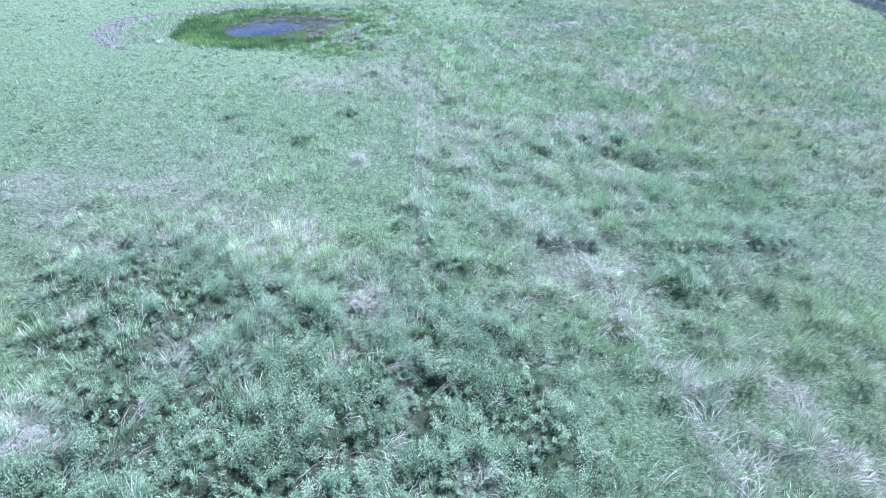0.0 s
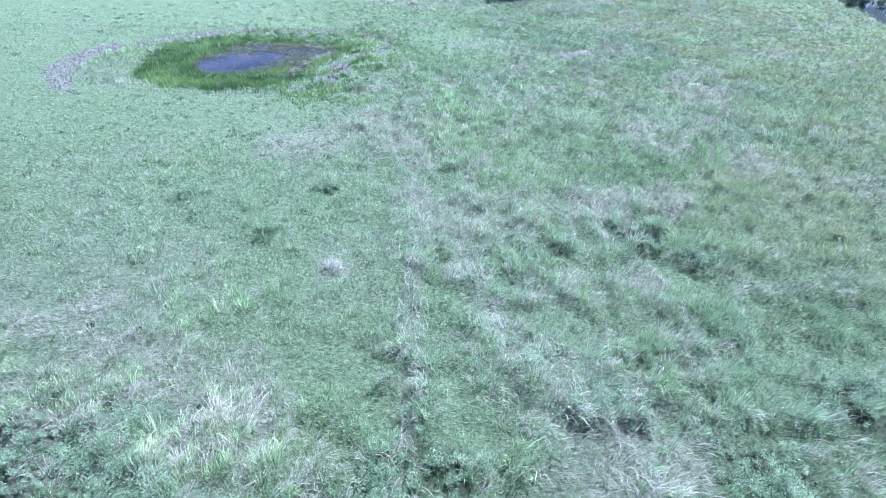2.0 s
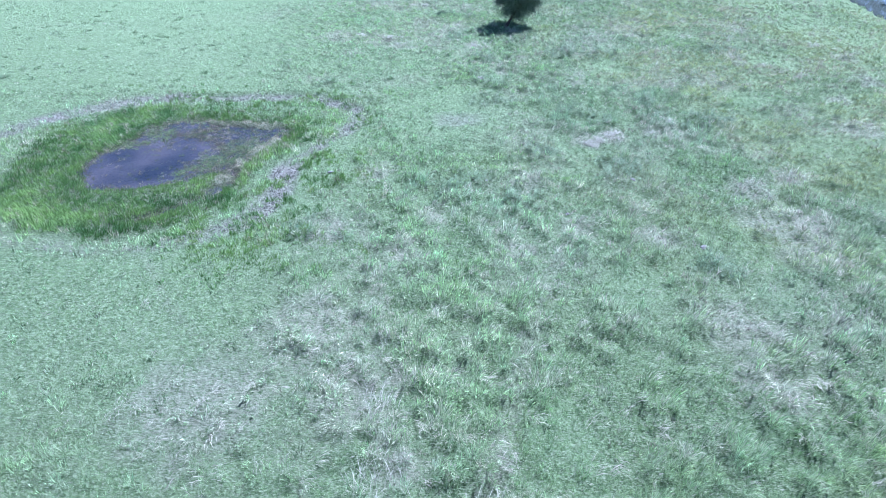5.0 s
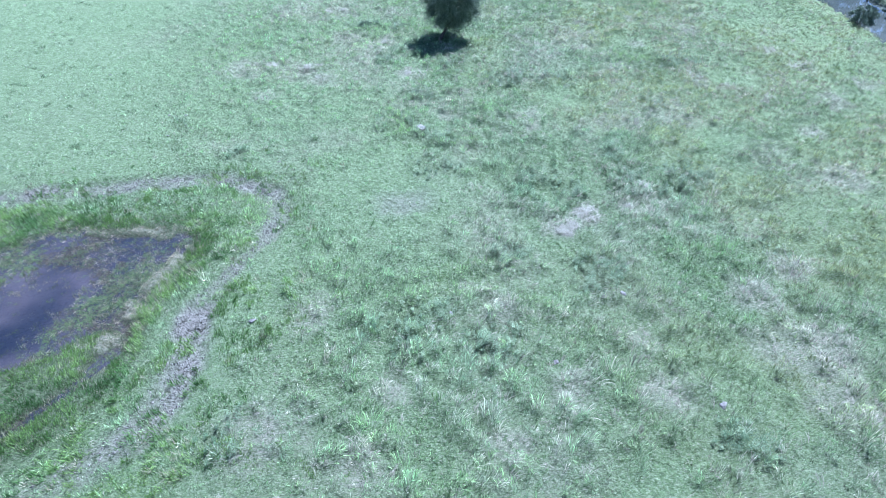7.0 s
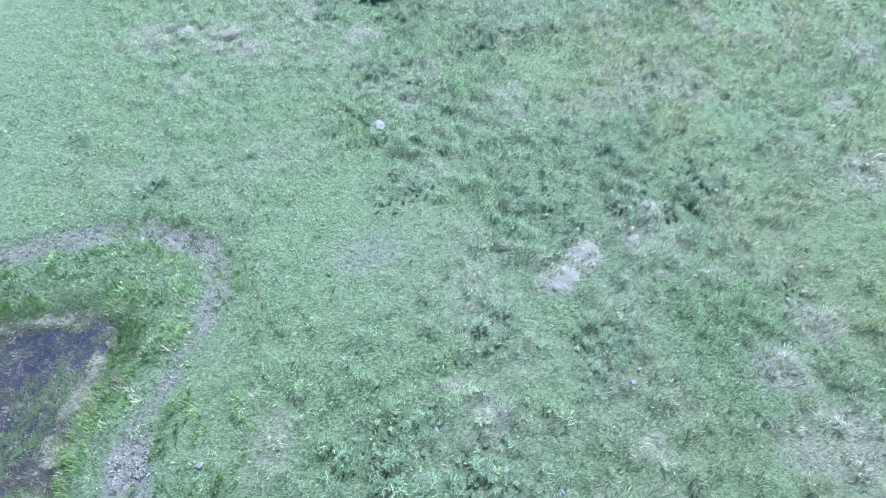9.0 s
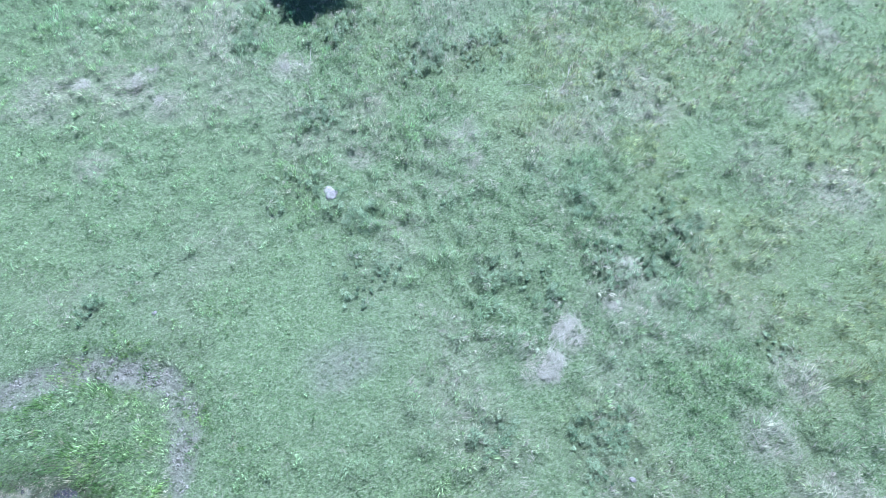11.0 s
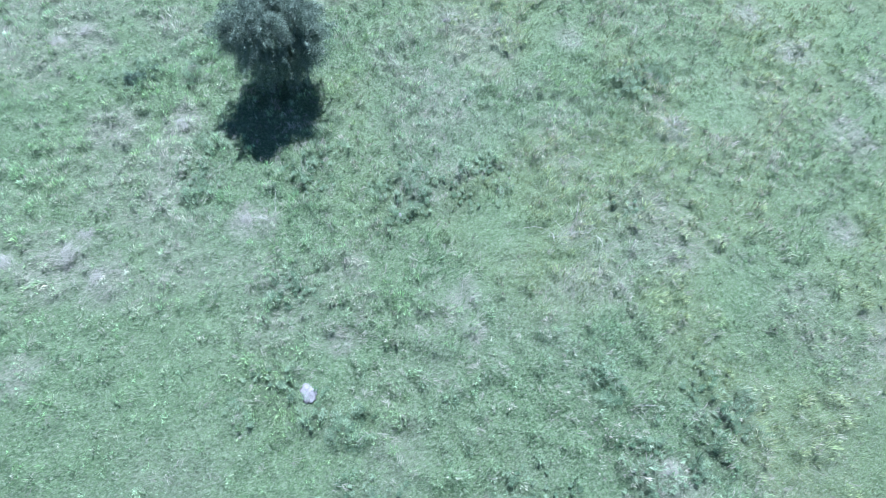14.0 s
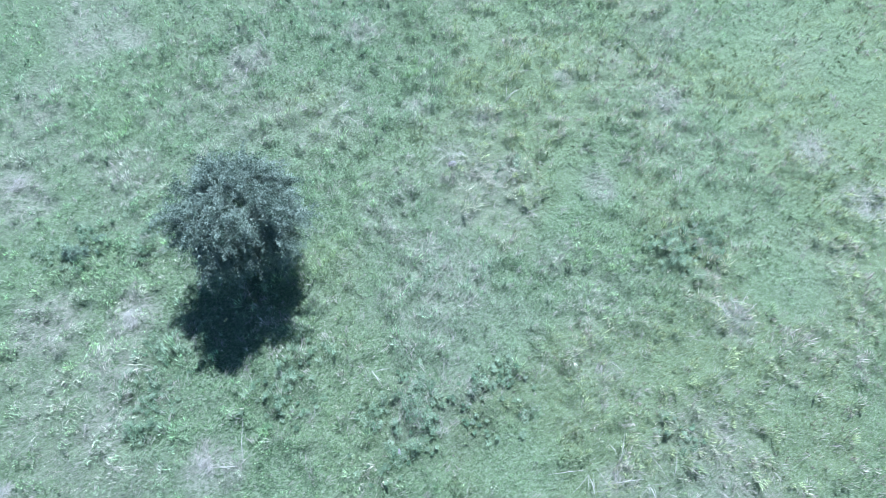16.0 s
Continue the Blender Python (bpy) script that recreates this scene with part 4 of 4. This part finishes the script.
GREY_GREEN = ((0.06, 0.095, 0.06), (0.31, 0.38, 0.28))
DARK_GREEN = ((0.08, 0.12, 0.07), (0.16, 0.21, 0.14))
SILVERY = ((0.25, 0.30, 0.25), (0.50, 0.53, 0.50))


def standing(x, y, sink=0.0):
    return x, y, float(land(np.array([x]), np.array([y]))[0]) - sink


tree("lone_tree", standing(9.0, 85.0), 5.9, 2.65, 2.6, 0.9, 5, "small round grey-green tree with feathery leaves and short leaning trunk", GREY_GREEN, 3000, 80, 0.068, (1.05, 0.05))

# the far bank of the river: a broken line of bushy trees, and one bush at the water's edge
for k, (s_off, y, hgt, wid, kind) in enumerate([(11.4, 94.5, 3.2, 2.4, 0), (11.6, 90.2, 3.0, 2.4, 0), (11.8, 86.2, 3.2, 2.3, 0), (10.9, 79.6, 2.6, 1.7, 1), (11.2, 99.0, 3.2, 2.4, 0), (12.6, 82.6, 3.0, 2.2, 0), (11.4, 104.0, 3.2, 2.6, 0), (15.0, 92.5, 4.0, 2.2, 1), (15.4, 87.5, 3.8, 2.0, 1), (11.3, 109.0, 3.4, 2.6, 0), (11.6, 114.0, 3.6, 2.6, 0), (11.2, 119.5, 3.4, 2.7, 0), (11.6, 125.5, 3.7, 2.8, 0), (11.4, 132.0, 3.6, 2.8, 0)]):
    x = float(-bank(np.array([0.0]), np.array([float(y)]))[0]) + s_off
    tagged(tree("riverside_tree", standing(x, y), hgt, wid, wid * 0.95, 0.5, 40 + k, ("dark dense bushy tree on the far river bank", "pale silvery bushy tree on the far river bank")[kind],
                (DARK_GREEN, SILVERY)[kind], 260, 30, 0.2), group="trees along the far bank")
tree("riverside_bush", standing(54.4, 84.2, 0.1), 2.6, 1.15, 1.1, 0.2, 61, "small grey-green bush at the river's edge", GREY_GREEN, 420, 36, 0.11, category="bush")

tree("low_shrub", standing(2.4, 89.2, 0.05), 0.5, 1.0, 0.8, 0.05, 77, "low silvery grey shrub beside the lone tree", ((0.17, 0.25, 0.16), (0.28, 0.36, 0.25)), 170, 44, 0.06, category="shrub")

# ---- stones and small things ----


def stone(at, size, seed, label):
    bm = bmesh.new()
    bmesh.ops.create_icosphere(bm, subdivisions=3, radius=1)
    for v in bm.verts:
        k = 1 + 0.55 * (noise.noise(v.co * 1.3 + Vector((seed, 0, 0))) + 0.5 * noise.noise(v.co * 3.5 + Vector((0, seed, 0))))
        v.co = Vector((v.co.x * k * size, v.co.y * k * size * 0.8, max(v.co.z, -0.5) * k * size * 0.3))
    me = bpy.data.meshes.new("stone")
    bm.to_mesh(me)
    bm.free()
    for p in me.polygons:
        p.use_smooth = True
    me.materials.append(STONE)
    ob = new("stone", me)
    x, y, z = standing(*at)
    ob.location, ob.rotation_euler = (x, y, z - size * 0.05), (0.12, 0.08, seed * 1.7)
    return tagged(ob, label, "stone", "pale stones in the grass")


for k, (x, y, r) in enumerate([(4.7, 67.2, 0.46), (-5.2, 50.3, 0.15), (-13.0, 71.4, 0.12), (-11.7, 70.9, 0.12), (-12.4, 68.2, 0.10), (13.0, 43.1, 0.16), (11.6, 49.2, 0.13), (7.4, 46.2, 0.18), (-4.9, 64.0, 0.12), (12.0, 73.8, 0.16), (20.9, 85.6, 0.24), (7.8, 84.5, 0.09), (-19.3, 79.8, 0.13), (3.5, 49.4, 0.10)]):
    stone((x, y), r, k + 1, "large pale weathered stone lying in the meadow" if r > 0.3 else "small whitish stone half sunk in the turf")


# ---- heaps of straw and dead stalks that stand out singly ----


def straw_clump(name, seed, size, count, tall, spread=0.6, wide=0.011):
    """A combed-over heap of dead grass: arching stalks from one root."""
    g = np.random.default_rng(seed)
    n = count
    a = g.uniform(0, 2 * np.pi, n)
    r = size * spread * np.minimum(np.abs(g.normal(0, 0.5, n)), 1.0) * (0.85 + 0.3 * np.sin(2 * a + seed))
    way = 0.9 + 0.8 * np.sin(r * 3 + a) + g.normal(0, 0.35, n)
    co = arcs(np.cos(a) * r, np.sin(a) * r, np.full(n, -0.03) + 0.1 * size * g.random(n), size * g.uniform(0.35, 0.8, n), np.full(n, wide), np.clip(g.normal(tall, 0.18, n), 0.2, 1.1), way)
    tint = blend((0.60, 0.585, 0.48), (0.34, 0.36, 0.26), g.random(n)) * g.uniform(0.65, 1.05, n)[:, None]
    return triangles(name, co, np.concatenate((tint, tint)), STRAW)


heaps = [straw_clump("straw_clump", 100 + k, 0.8, 300, 0.95, 0.8) for k in range(3)]
for k, (x, y, r) in enumerate([(12.4, 55.6, 1.5), (12.2, 55.9, 1.2), (10.3, 54.7, 1.2), (10.7, 54.1, 0.9), (11.3, 55.1, 1.1), (11.0, 54.6, 1.0), (12.8, 56.0, 0.9), (14.9, 56.1, 0.7), (16.6, 57.4, 0.7), (-2.3, 77.2, 1.2), (-3.7, 78.8, 1.3), (-6.2, 79.7, 1.2), (-2.5, 79.9, 1.0), (4.8, 76.9, 1.0), (3.8, 84.9, 1.2), (-0.2, 95.1, 1.3),
                               (-1.7, 94.8, 1.2), (-2.0, 13.2, 0.9), (-1.4, 12.6, 0.8), (5.6, 12.6, 0.7), (-8.9, 8.4, 1.0), (-3.5, 23.1, 0.8), (0.8, 23.0, 0.8)]):
    ob = new("straw_clump", heaps[k % 3])
    ob.matrix_world = Matrix.Translation(standing(x, y)) @ pose(0, 0, 0, 0, 0, 140 * k) @ Matrix.Diagonal((r, r, 0.6, 1))
    tagged(ob, "bent heap of bleached dead grass in the meadow", "dead grass", "heaps of dead grass")
wands = [straw_clump("stalk_tuft", 200 + k, 1.7, 7, 0.75, 0.12, 0.017) for k in range(3)]
for k, (x, y) in enumerate([(19.8, 69.2), (18.9, 68.7), (20.4, 68.1), (12.4, 77.5), (16.9, 60.3), (28.0, 72.0), (21.0, 86.1), (14.9, 98.6), (13.6, 97.5), (25.5, 88.0), (12.6, 68.1), (33.9, 83.8), (28.9, 72.8), (21.9, 73.0), (38.2, 72.8), (15.1, 98.7), (23.8, 87.5), (21.3, 86.3), (27.2, 89.8), (28.5, 71.7), (6.1, 76.3), (34.1, 84.0), (16.2, 101.8), (16.9, 91.5), (30.6, 78.7), (21.2, 67.8), (18.5, 69.5)]):
    ob = new("stalk_tuft", wands[k % 3])
    ob.matrix_world = Matrix.Translation(standing(x, y)) @ pose(0, 0, 0, 0, 0, 75 * k) @ Matrix.Diagonal((1.5, 1.5, 0.9, 1))
    tagged(ob, "few long pale dead stalks bending over green grass", "dead stalks", "long dead stalks")
